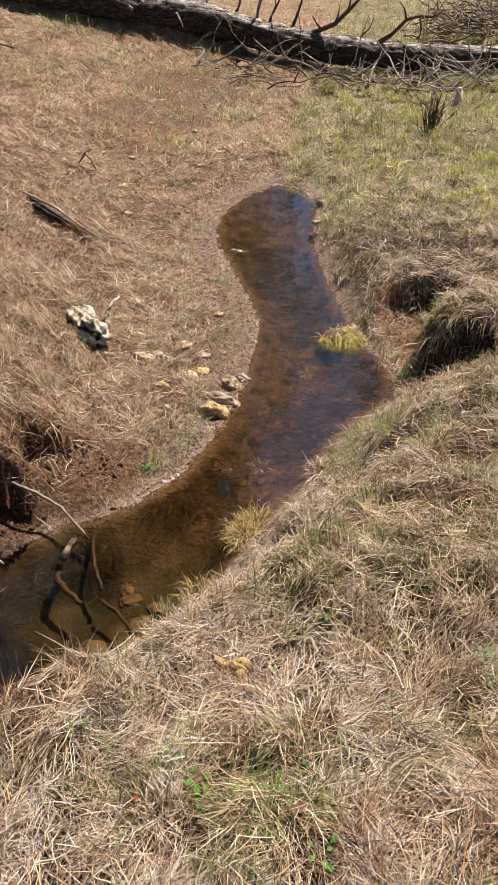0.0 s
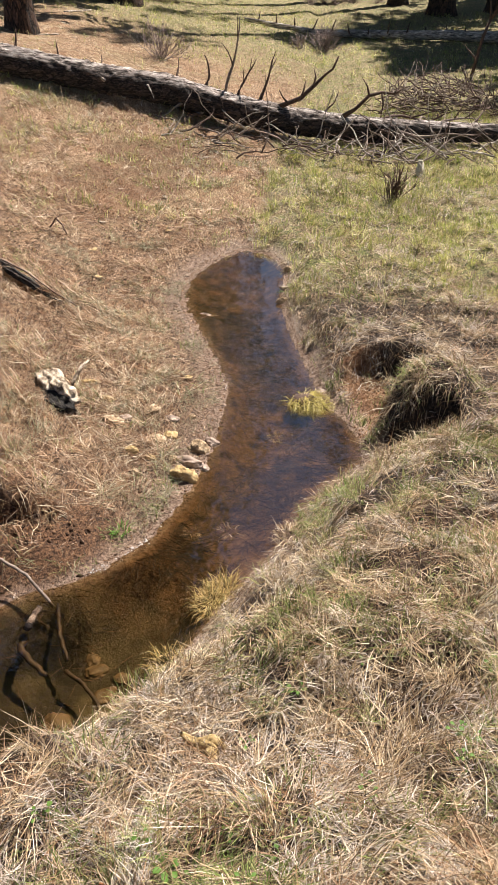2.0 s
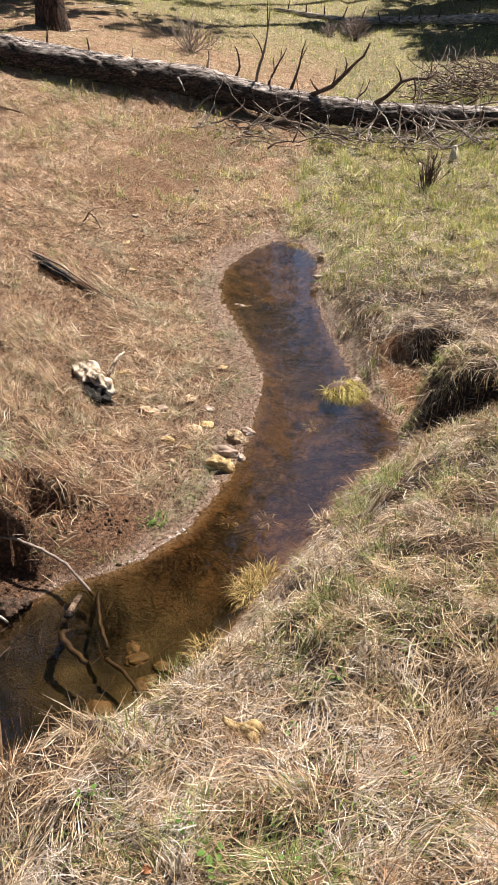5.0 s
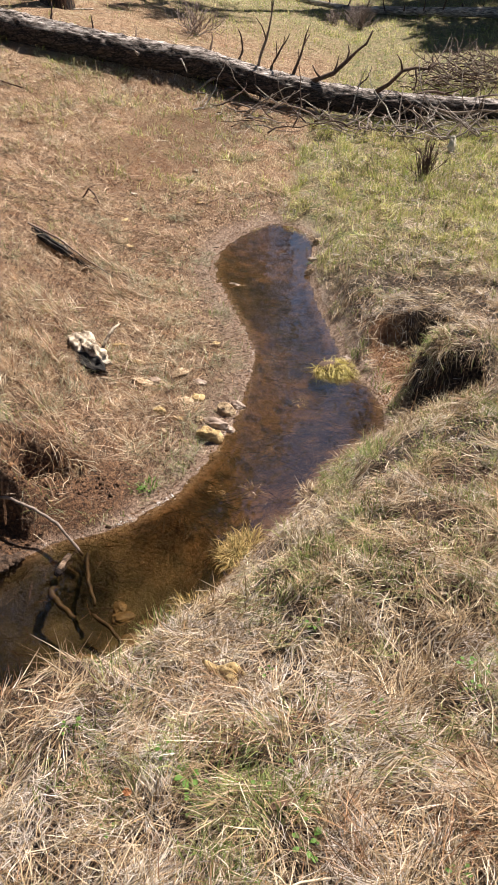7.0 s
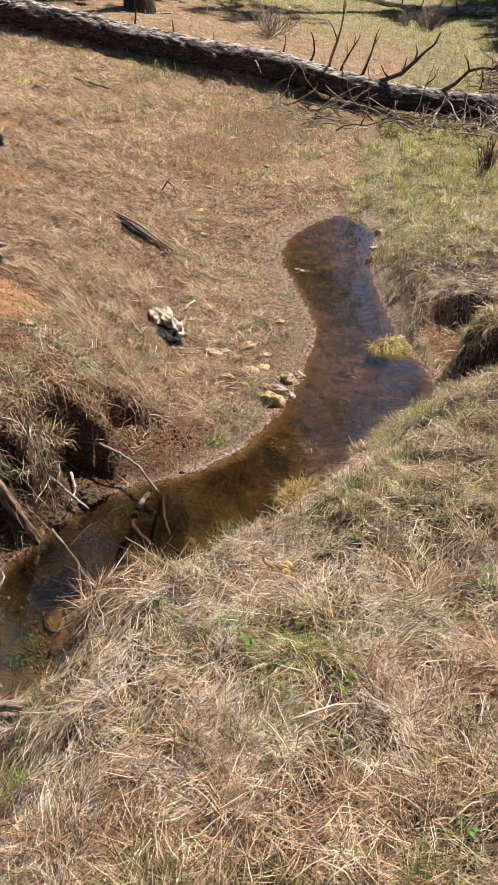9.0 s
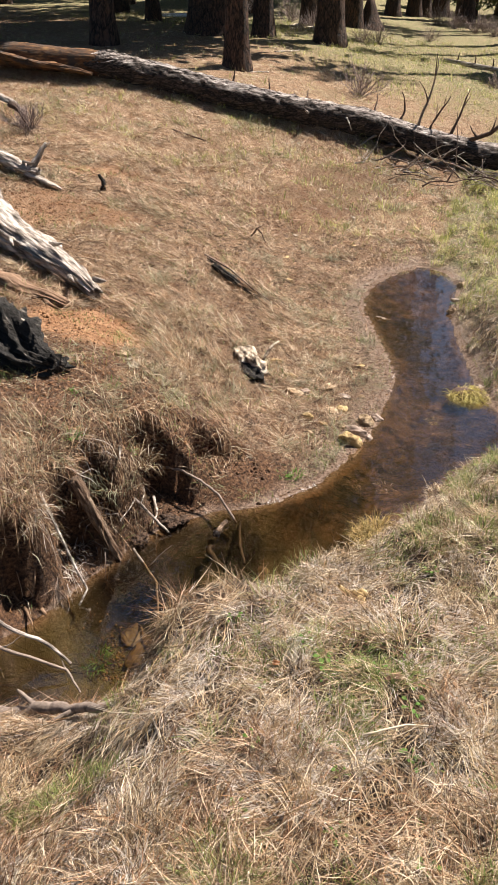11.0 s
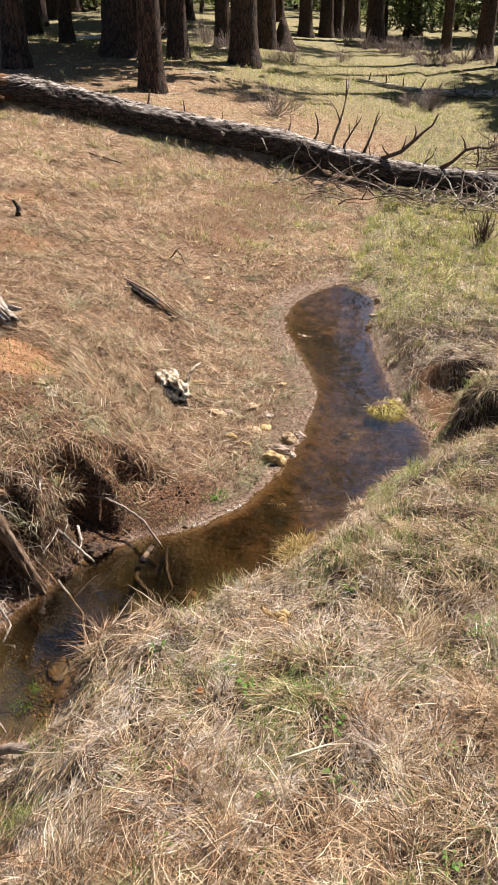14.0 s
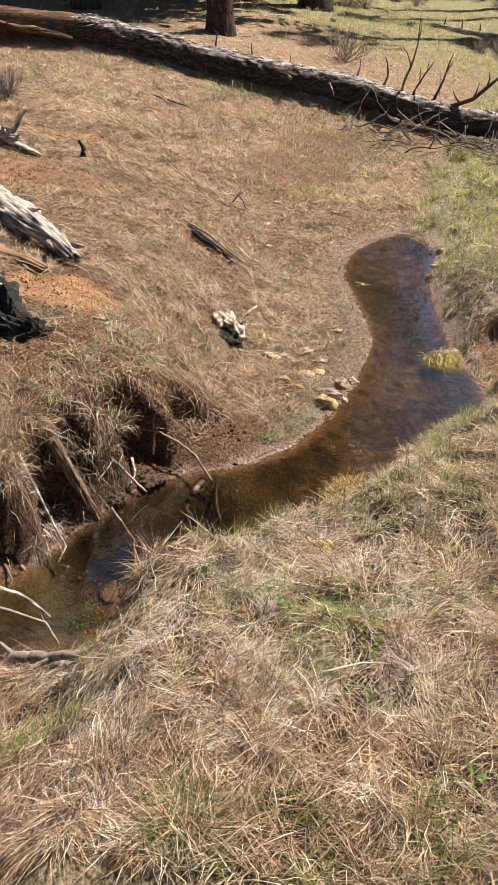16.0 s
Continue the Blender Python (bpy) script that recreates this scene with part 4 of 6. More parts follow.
def crumbs(name, label, n, x0, x1, y0, y1, seed, keep, size, material, rounded=False):
    """Loose grains and small clods, lying half sunk."""
    r = np.random.default_rng(seed)
    x, y = r.uniform(x0, x1, n), r.uniform(y0, y1, n)
    z, mk = relief(x, y)
    k = r.random(n) < keep(x, y, mk)
    c, m = np.stack([x, y, z], 1)[k], int(k.sum())
    d = np.array([(1, 0, 0), (0, 1, 0), (-1, 0, 0), (0, -1, 0), (0, 0, 1), (0, 0, -1)], float)
    s = size[0] + (size[1] - size[0]) * r.random(m) ** 3
    v = c[:, None] + d[None] * s[:, None, None] * r.uniform(0.5, 1.3, (m, 6, 1)) + r.normal(0, 0.25, (m, 6, 3)) * s[:, None, None]
    f = np.array([(0, 1, 4), (1, 2, 4), (2, 3, 4), (3, 0, 4), (1, 0, 5), (2, 1, 5), (3, 2, 5), (0, 3, 5)])
    loops = (np.arange(m) * 6)[:, None, None] + f[None]
    tagged(new(name, np_mesh(name, v.reshape(-1, 3), loops, np.full(m * 8, 3), material, rounded)), label, "soil", kind="stuff")


crumbs("soil_crumbs", "loose reddish brown crumbs of soil on the slope", 34000, -3.8, -1.05, 1.0, 7.0, 290, lambda x, y, mk: np.clip(mk["red"] + (0.15 + 0.8 * mk["bare"]) * (y < 2.9) * mk["west"] * (mk["shore"] > 0.01), 0, 1), (0.003, 0.012), CRUMB)
crumbs("shore_grit", "wet grit and small clods on the muddy shore", 16000, -1.4, 0.7, 2.3, 7.0, 291, lambda x, y, mk: mk["wet"] * (mk["shore"] > 0), (0.002, 0.007), CRUMB)
crumbs("pool_gravel", "yellowish gravel on the bed of the pool", 1500, -1.3, -0.95, 1.36, 1.66, 292, lambda x, y, mk: (mk["shore"] < -0.02) * np.exp(-((x + 1.1) ** 2 + (y - 1.52) ** 2) / 0.012), (0.003, 0.012), GRAVEL)

crumbs("wet_grit", "glistening wet grit along the waterline", 60000, -1.1, 0.6, 2.25, 6.5, 293, lambda x, y, mk: mk["west"] * (mk["shore"] > -0.01) * smooth((0.05 - mk["shore"]) / 0.05) * 0.9, (0.0015, 0.005), WETGRIT, True)
crumbs("soil_crumbs", "crumbly red soil in the washed-out hollow", 4200, 0.32, 0.8, 3.5, 4.4, 294, lambda x, y, mk: np.clip(mk["red"] + 0.4 * mk["hollow"], 0, 1) * (mk["shore"] > 0), (0.002, 0.009), CRUMB)
# dark soil, its colour also giving the shade inside the hollows
crumbs("soil_crumbs", "dark crumbs of earth on the bare bank, shade-darkened in its hollows", 9000, -1.6, -0.5, 1.5, 3.1, 295, lambda x, y, mk: mk["west"] * (mk["shore"] > 0.01) * (0.06 + 0.9 * mk["hollow"]), (0.003, 0.014), EARTH)
crumbs("soil_crumbs", "brown crumbs of soil among the needles", 16000, -3.4, -0.4, 5.4, 9.0, 296, lambda x, y, mk: mk["west"] * (0.15 + 0.85 * mk["bare"]), (0.003, 0.010), CRUMB)

# sun glints at the water's edge, put in as tiny white specks
for k, (x0, x1, y0, y1, n_, d) in enumerate(((-1.0, -0.42, 2.32, 2.82, 9000, 0.5), (-0.5, -0.2, 2.8, 4.4, 7000, 0.12), (-0.6, 0.6, 4.0, 6.5, 12000, 0.08))):
    crumbs("glint_specks", "white specks of bubbles and imitated glints along the waterline", n_, x0, x1, y0, y1, 297 + k, lambda x, y, mk: d * (np.abs(mk["shore"] - 0.004) < 0.012) * clumps(x, y, 9, 0.44, 91), (0.0012, 0.0042), GLINT_FOAM, True)

# ---------------------------------------------------------------- trees
def crown_mesh(name, rng, height, base, spread, clump_n, blade_len, material, density_top=1.0):
    """Needle clumps along the limbs of a conifer: thin blades round many twig ends, with gaps between."""
    r = np.random.default_rng(rng)
    t = r.random(clump_n)
    z = base + (height - base) * t
    lobes = np.floor(z / 0.9)
    ang = r.uniform(0, 2 * np.pi, clump_n)
    lobe_shift = np.array([noise.noise((l * 3.1, a_ * 0.9, rng)) for l, a_ in zip(lobes, np.round(ang * 1.2))])
    reach = spread * np.clip(1.05 - t ** 1.6, 0.08, 1) * (0.75 + 0.9 * lobe_shift) * np.sqrt(r.uniform(0.12, 1, clump_n))
    c = np.stack([np.cos(ang) * reach, np.sin(ang) * reach, z - 0.12 * reach + r.normal(0, 0.12, clump_n)], 1)
    per = 6
    p = np.repeat(c, per, 0)
    m = len(p)
    return needles(name, p, r.uniform(0, 2 * np.pi, m), r.uniform(-0.6, 1.2, m), r.uniform(0.6, 1.2, m) * blade_len, r.uniform(0.22, 0.42, m) * blade_len, r.uniform(-0.3, 0.5, m), material)


def trunk_bm(height, r0, seed, sides=26, rings=40, lean=0.0):
    """A trunk with a flared foot and furrowed bark plates."""
    bm, rows = bmesh.new(), []
    for i in range(rings):
        t = (i / (rings - 1)) ** 1.9
        z = t * height - 0.12
        r = r0 * (1 - 0.8 * t) * (1 + 0.38 * math.exp(-max(z, 0) * 3.2))
        cx, cy = lean * z, 0.04 * math.sin(z * 0.5 + seed)
        row = []
        for k in range(sides):
            a = 2 * math.pi * k / sides
            n = noise.noise((math.cos(a) * 5 + seed, math.sin(a) * 5, z * 1.6)) + 0.6 * noise.noise((math.cos(a) * 11, math.sin(a) * 11 + seed, z * 4))
            q = r * (1 + 0.085 * n)
            row.append(bm.verts.new((cx + math.cos(a) * q, cy + math.sin(a) * q, z)))
        rows.append(row)
    for a, b in zip(rows, rows[1:]):
        for k in range(sides):
            bm.faces.new((a[k], a[(k + 1) % sides], b[(k + 1) % sides], b[k]))
    bm.faces.new(rows[-1])
    return bm


def pine(height, r0, base, spread, seed, label, group="pines of the wood", clump_n=400, blade=0.5, crown_mat=PINE, limbs=12, dead=3, sides=26, rings=40):
    rng = random.Random(seed)
    e = thing("pine_tree", label, "tree", group=group)
    part("trunk", trunk_bm(height, r0, seed, sides, rings, lean=rng.uniform(-0.012, 0.012)), BARK, e)
    for i in range(limbs + dead):
        z = rng.uniform(base * 0.45, base) if i < dead else base + (height - base) * (i - dead) / limbs * 0.9
        ln = rng.uniform(0.3, 0.8) if i < dead else spread * (1.05 - (z - base) / (height - base)) * rng.uniform(0.7, 1)
        rr = r0 * (1 - 0.8 * z / height)
        h = rng.uniform(0, 2 * math.pi)
        bm = tube(bmesh.new(), wander(rng, (math.cos(h) * rr * 0.6, math.sin(h) * rr * 0.6, z), h, rng.uniform(-0.25, 0.2), ln, 5, 0.2), taper(6, min(0.06, rr * 0.3), 0.012), 6)
        part("limb", bm, DARKTWIG if i < dead else BARK, e)
    data_part("crown", crown_mesh("crown", seed, height, base, spread, clump_n, blade, crown_mat), e)
    return e


def stand(tree, x, y, turn=0, size=1.0):
    tree.scale = (size, size, size)
    tree.matrix_world = pose(x, y, ground_z(x, y), 0, 0, turn) @ Matrix.Scale(size, 4)
    return tree


def more(tree, x, y, turn, size=1.0):
    c = copy_thing(tree, pose(x, y, ground_z(x, y), 0, 0, turn))
    c.scale = (size, size, size)
    return c


near_pine = stand(pine(21, 0.18, 10.5, 2.2, 3, "mature pine with dark furrowed bark behind the fallen log"), -3.8, 12.8, 40)
big_pine = stand(pine(24, 0.30, 4.8, 3.0, 5, "thick old pine with reddish brown bark plates", clump_n=1000), -3.42, 18.9, 10)
dark_pine = stand(pine(25, 0.5, 4.5, 4.0, 8, "broad old pine trunk in deep shade", clump_n=1200), -6.0, 18.5, 80)
slim_pine = stand(pine(21, 0.22, 5, 2.5, 11, "slim pine with straight dark trunk", clump_n=760), -4.85, 18.4, 120)
open_pine = stand(pine(19, 0.30, 14.5, 1.6, 14, "tall pine with a high thin crown at the meadow's end", clump_n=26), -1.95, 34, 55)
low_pine = stand(pine(11, 0.3, 4.0, 2.6, 17, "shady low-branched pine at the edge of the wood", clump_n=440), -12.5, 17.6, 55)
THICK_PINES = [(-4.85, 23.4, 30, 0.95, slim_pine), (-3.9, 24.9, 70, 1.2, slim_pine), (-6.9, 14.6, 200, 1.2, near_pine), (-10.9, 24.7, 10, 0.8, big_pine),
               (-9.9, 24.7, 150, 0.6, big_pine), (-8.6, 21.5, 20, 0.8, slim_pine), (-7.6, 27, 45, 0.9, slim_pine), (-13, 30, 110, 1.0, big_pine),
               (-6.2, 34, 260, 1.0, big_pine), (9.5, 30, 0, 1.0, big_pine), (-16, 24, 30, 1.0, big_pine), (-5.4, 38, 30, 1.0, slim_pine),
               (7.5, 42, 60, 1.0, big_pine)]
OPEN_PINES = [(-3.4, 31, 20, 0.8, open_pine), (-2.75, 32.2, 100, 0.85, open_pine), (-2.45, 32.6, 250, 0.7, open_pine), (-1.05, 32.6, 310, 1.05, open_pine),
              (1.5, 30.2, 60, 0.6, open_pine), (2.6, 28.2, 140, 0.9, open_pine), (3.95, 23.4, 33, 1.0, open_pine), (3.1, 26.2, 270, 0.8, open_pine),
              (5.5, 24.3, 80, 0.75, open_pine), (0.4, 38, 15, 1.1, open_pine), (4.6, 36, 190, 1.1, open_pine)]
SHADY_PINES = [(7.6, 16.6, 40, 1.0, low_pine), (8.4, 17.0, 200, 1.0, low_pine), (6.9, 21.2, 90, 1.1, low_pine), (8.8, 22.0, 140, 1.05, low_pine),
               (9.4, 29.5, 0, 1.1, low_pine), (10.6, 15.8, 10, 1.0, low_pine), (-18, 30, 60, 1.0, low_pine), (-22, 36, 10, 1.3, low_pine),
               (-15, 36, 220, 1.2, low_pine), (-20, 27, 300, 1.1, low_pine), (-26, 40, 20, 1.3, low_pine), (-12, 40, 75, 1.2, low_pine), (-9, 36, 190, 1.0, low_pine),
               (-17, 44, 130, 1.4, low_pine), (-29, 34, 0, 1.2, low_pine), (-11.3, 15.4, 70, 0.9, low_pine), (-13.2, 20.5, 130, 1.1, low_pine)]
for x, y, turn, size, src in THICK_PINES + OPEN_PINES + SHADY_PINES:
    more(src, x, y, turn, size)

young = stand(pine(6.5, 0.09, 0.6, 1.6, 21, "young bushy green pine at the meadow's edge", "young pines at the wood's edge", 330, 0.36, YOUNGPINE, 8, 0, 8, 9), 0.2, 37.5, 0)
rng = random.Random(4)
for i in range(38):
    x = -28 + i * 1.1 + rng.uniform(-0.6, 0.6)
    y = 38 + rng.uniform(-2.5, 10) + (6 if x < -3 else 0) - (4 if x > 2 else 0)
    more(young, x, y, rng.uniform(0, 360), rng.uniform(0.6, 1.25))

# the far wood: trunks and needles too far off to tell apart
r = np.random.default_rng(31)
n = 3200
fx, fy = r.uniform(-70, 50, n), r.uniform(48, 80, n)
fz, _ = relief(fx, fy)
far_c = np.stack([fx, fy, fz + r.random(n) ** 1.7 * np.where((fx > -7) & (fx < 14), 8, 22)], 1)
far_p = np.repeat(far_c, 9, 0) + r.normal(0, 0.5, (n * 9, 3))
m = len(far_p)
tagged(new("far_wood", needles("far_wood", far_p, r.uniform(0, 6.28, m), r.uniform(-0.6, 1.2, m), r.uniform(0.7, 1.5, m), r.uniform(0.24, 0.55, m), r.uniform(-0.3, 0.5, m), PINE)), "dense dark green pine wood in the distance", "wood", kind="stuff")
bm = bmesh.new()
rng = random.Random(9)
for i in range(90):
    x, y = rng.uniform(-60, 50), rng.uniform(50, 80)
    z = ground_z(x, y)
    rr = rng.uniform(0.15, 0.4)
    tube(bm, [(x, y, z - 0.3), (x + rng.uniform(-0.2, 0.2), y, z + 5), (x, y, z + 10)], [rr, rr * 0.7, rr * 0.2], 8)
tagged(part("far_trunks", bm, BARK), "dark trunks of the distant pine wood", "wood", kind="stuff")

# ---------------------------------------------------------------- the fallen log
def log_at(x):
    xs = [q[0] for q in LOG]
    return Vector((x, np.interp(x, xs, [q[1] for q in LOG]), np.interp(x, xs, [q[2] for q in LOG]))), float(np.interp(x, xs, [q[3] for q in LOG]))


def bark_log(x0, x1, material_seed, step=0.022, sides=44, scale=1.0, depth=0.16):
    bm, rows = bmesh.new(), []
    for x in np.arange(x0, x1 + 1e-6, step):
        c, r = log_at(x)
        row = []
        for k in range(sides):
            a = 2 * math.pi * k / sides
            n = abs(noise.noise((x * 2.6, math.cos(a) * 2.6 + 4, math.sin(a) * 2.6))) + 0.5 * noise.noise((x * 9, math.cos(a) * 7, math.sin(a) * 7 + material_seed))
            q = r * scale * (1 + depth * (n - 0.25) + 0.6 * depth * noise.noise((x * 22, math.cos(a) * 9 + 2, math.sin(a) * 9)))
            near_end = max(0.0, 1 - (x - x0) / 0.6)
            row.append(bm.verts.new(c + Vector((0.45 * near_end * noise.noise((math.cos(a) * 2.5, math.sin(a) * 2.5, 3)), math.cos(a) * q, math.sin(a) * q)) - Vector((0, 0, 0))))
        rows.append(row)
    for a, b in zip(rows, rows[1:]):
        for k in range(sides):
            bm.faces.new((a[k], a[(k + 1) % sides], b[(k + 1) % sides], b[k]))
    bm.faces.new(rows[0][::-1])
    bm.faces.new(rows[-1])
    return bm


log = thing("fallen_log", "long fallen pine log with grey bark and broken dead branches", "log")
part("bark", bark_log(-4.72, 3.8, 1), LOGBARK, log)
part("bare_trunk", bark_log(-8.6, -4.4, 5, 0.04, 30, 0.93, 0.09), ORANGE, log, "rotten orange-brown wood without bark")
rng = random.Random(12)
# standing and crooked dead branches: x on the log, heading, elevation, length, thickness, curl, pale
RISING = [(-0.66, 0.6, 1.3, 0.78, 0.022, 0.0, 1), (-0.90, 0.6, 0.8, 0.36, 0.022, 0.16, 0), (-0.52, 0.6, 1.1, 0.44, 0.02, 0.05, 0),
          (-0.27, 0.5, 1.05, 0.46, 0.024, 0.05, 0), (0.45, 0.3, 0.9, 0.30, 0.014, 0.1, 0), (1.0, 0.1, 0.3, 0.9, 0.026, -0.02, 0),
          (-1.2, 1.3, 0.6, 0.3, 0.02, 0.1, 0), (-2.05, 1.3, 0.8, 0.2, 0.016, 0.05, 0), (-3.0, 1.2, 0.9, 0.22, 0.022, 0.0, 0),
          (-2.5, 1.6, 0.9, 0.18, 0.02, 0.0, 0), (1.55, 0.9, 0.8, 0.4, 0.018, -0.1, 1), (1.75, 0.5, 0.6, 0.6, 0.02, -0.12, 1),
          (-1.5, 4.9, 0.3, 0.22, 0.016, -0.2, 1), (2.2, 1.0, 0.9, 0.5, 0.016, -0.1, 0)]
HANGING = [(-1.05, 3.6, -0.2, 0.55, 0.022, 0.02, 1), (-0.75, 3.4, -0.15, 0.7, 0.024, 0.0, 1), (-1.95, 4.6, 0.2, 0.12, 0.03, 0.2, 1),
           (-0.6, 4.7, -0.9, 0.28, 0.022, 0.0, 0), (-0.1, 4.8, -1.0, 0.3, 0.024, 0.0, 0), (0.1, 4.6, -0.9, 0.34, 0.026, 0.0, 0),
           (0.45, 4.7, -0.8, 0.35, 0.02, 0.0, 1), (0.95, 4.6, -0.7, 0.4, 0.02, -0.05, 0), (1.15, 4.4, -0.4, 0.55, 0.018, -0.08, 0),
           (1.3, 5.6, 0.1, 0.9, 0.026, 0.0, 1), (1.6, 4.9, -0.5, 0.4, 0.018, 0.0, 1), (1.95, 5.0, -0.6, 0.35, 0.016, 0.0, 1)]
for x, h, el, ln, th, curl, pale in RISING + HANGING:
    c, r0 = log_at(x)
    base = c + Vector((math.cos(h) * 0.2, math.sin(h) * math.cos(el), math.sin(el))).normalized() * r0 * 0.85
    spine = wander(rng, base, h, el, ln, 8, 0.34, curl)
    bm = tube(bmesh.new(), spine, taper(9, th * 0.78, th * 0.22), 8, 0.25, rng.random() * 9)
    br = part("branch", bm, PALEWOOD if pale and rng.random() < 0.6 else (TWIG if pale else DARKTWIG), log)
    if ln > 0.4:
        for _ in range(2):
            q = spine[rng.randint(3, 7)]
            part("twig", tube(bmesh.new(), wander(rng, q, h + rng.uniform(-1.2, 1.2), el + rng.uniform(-0.5, 0.6), ln * 0.35, 5, 0.3), taper(6, th * 0.45, th * 0.12), 6), DARKTWIG, br)


# two thick crooked limbs that still reach up from the log
for x, spine, r0, forks in ((-0.05, [(0, 0, 0), (0.12, -0.02, 0.05), (0.26, -0.02, 0.10), (0.40, 0, 0.22), (0.52, 0, 0.34), (0.60, 0, 0.40), (0.66, 0, 0.53)], 0.034, [(2, [(0.03, 0, 0.08), (0.05, 0.02, 0.18)]), (1, [(-0.06, 0, 0.06), (-0.10, 0, 0.13)]), (3, [(0.02, 0.02, 0.10), (0.0, 0.02, 0.17)])]),
                            (0.69, [(0, 0, 0), (0.14, -0.05, 0.10), (0.28, -0.06, 0.24), (0.42, -0.05, 0.27), (0.56, -0.04, 0.26), (0.68, -0.03, 0.33)], 0.03, [(2, [(-0.03, 0, 0.1), (-0.08, 0, 0.17)]), (3, [(0.02, -0.04, -0.12), (0.0, -0.06, -0.25)]), (4, [(0.04, 0, 0.09), (0.03, 0, 0.16)])])):
    c, r = log_at(x)
    base = c + Vector((0, -0.3 * r, 0.8 * r))
    pts = [base + Vector(q) for q in spine]
    br = part("branch", tube(bmesh.new(), pts, taper(len(pts), r0 * 0.85, r0 * 0.25), 9, 0.3, x), DARKTWIG, log)
    for k, ends in forks:
        part("twig", tube(bmesh.new(), [pts[k]] + [pts[k] + Vector(q) for q in ends], taper(len(ends) + 1, r0 * 0.45, r0 * 0.12), 6, 0.2, k), DARKTWIG, br)


def heap(name, label, n, xr, yr, zr, lens, seed, base=None, mats=(TWIG, DARKTWIG, DARKTWIG), elev=0.25):
    """A tangle of broken sticks, each one a part."""
    rng = random.Random(seed)
    e = thing(name, label, "brush")
    for _ in range(n):
        x, y = rng.uniform(*xr), rng.uniform(*yr)
        bump_z = max(0.0, 1 - ((x - sum(xr) / 2) / (xr[1] - xr[0]) * 2) ** 2)
        z = ground_z(x, y) + rng.uniform(0.005, 0.02) + rng.random() * zr * bump_z
        ln = rng.uniform(*lens)
        th = rng.uniform(0.005, 0.012)
        h = rng.choice([0.15, 2.8, 0.7, 2.3, 1.4]) + rng.uniform(-0.5, 0.5)
        el = rng.uniform(-0.05, elev)
        pts = wander(rng, (x - math.cos(h) * ln / 2, y - math.sin(h) * ln / 2, z), h, el, ln, 6, 0.5, rng.uniform(-0.08, 0.08))
        for q in pts:
            q.z = max(q.z, ground_z(q.x, q.y) + 0.004)
        part("stick", tube(bmesh.new(), pts, taper(7, th, th * 0.35), 6, 0.1), rng.choice(mats), e)
    return e


heap("broken_branches", "broken grey sticks heaped under the fallen log", 170, (-1.1, 2.2), (8.95, 9.7), 0.12, (0.25, 0.9), 15, mats=(TWIG, DARKTWIG, PALEWOOD), elev=0.45)
heap("brush_pile", "heap of dark dead twigs behind the log", 260, (1.35, 2.9), (11.2, 12.3), 0.34, (0.2, 0.7), 16, mats=(DARKTWIG, DARKTWIG, DARKTWIG, TWIG), elev=0.45)

far_log = thing("fallen_log", "grey weathered fallen trunk with short stubs across the meadow", "log")
rng = random.Random(18)
fl = [(-0.9, 19.2), (0.6, 18.95), (1.5, 18.85), (2.6, 18.6), (3.3, 18.45), (5.0, 18.1)]
part("trunk", tube(bmesh.new(), [(x, y, ground_z(x, y) + 0.07 + 0.01 * i) for i, (x, y) in enumerate(fl)], [0.04, 0.06, 0.08, 0.09, 0.1, 0.12], 12, 0.08), PALEWOOD, far_log)
for i in range(13):
    t = i / 12
    x, y = -0.6 + 4.6 * t, 19.15 - 0.85 * t
    part("stub", tube(bmesh.new(), wander(rng, (x, y, ground_z(x, y) + 0.1), rng.uniform(0, 6), rng.uniform(0.9, 1.5), rng.uniform(0.12, 0.3), 3, 0.2), taper(4, 0.02, 0.008), 6), DARKTWIG, far_log)

# ---------------------------------------------------------------- shrubs, stump, snow
def shrub(x, y, h, seed, label, dense=46, material=SHRUB, spread=1.25, group="grey shrubs", fine=3):
    rng = random.Random(seed)
    e = thing("shrub", label, "shrub", (x, y, ground_z(x, y)), group)
    for i in range(dense):
        hd = rng.uniform(0, 6.28)
        sp = wander(rng, (rng.uniform(-0.05, 0.05), rng.uniform(-0.05, 0.05), -0.02), hd, rng.uniform(1.5 - spread, 1.5), h * rng.uniform(0.5, 1.05), 5, 0.34)
        bm = tube(bmesh.new(), sp, taper(6, 0.0055, 0.0018), 3)
        for _ in range(fine):
            tube(bm, wander(rng, sp[rng.randint(2, 4)], hd + rng.uniform(-1, 1), rng.uniform(0.5, 1.4), h * 0.35, 3, 0.3), taper(4, 0.004, 0.0015), 3)
        part("stem", bm, material, e)
    return e


shrub(1.06, 7.42, 0.36, 1, "small dark leafless shrub in the meadow grass", 30, DARKTWIG, 0.45, "")
grey = shrub(-1.81, 12.85, 0.56, 2, "grey leafless shrub behind the fallen log", 44)
shrub(0.74, 16.9, 0.55, 3, "grey leafless shrub by the far trunk", 55)
shrub(0.25, 16.6, 0.3, 4, "low grey leafless shrub by the far trunk", 30)
shrub(-4.5, 7.25, 0.34, 6, "low grey leafless shrub beside the bleached roots", 40)
rng = random.Random(5)
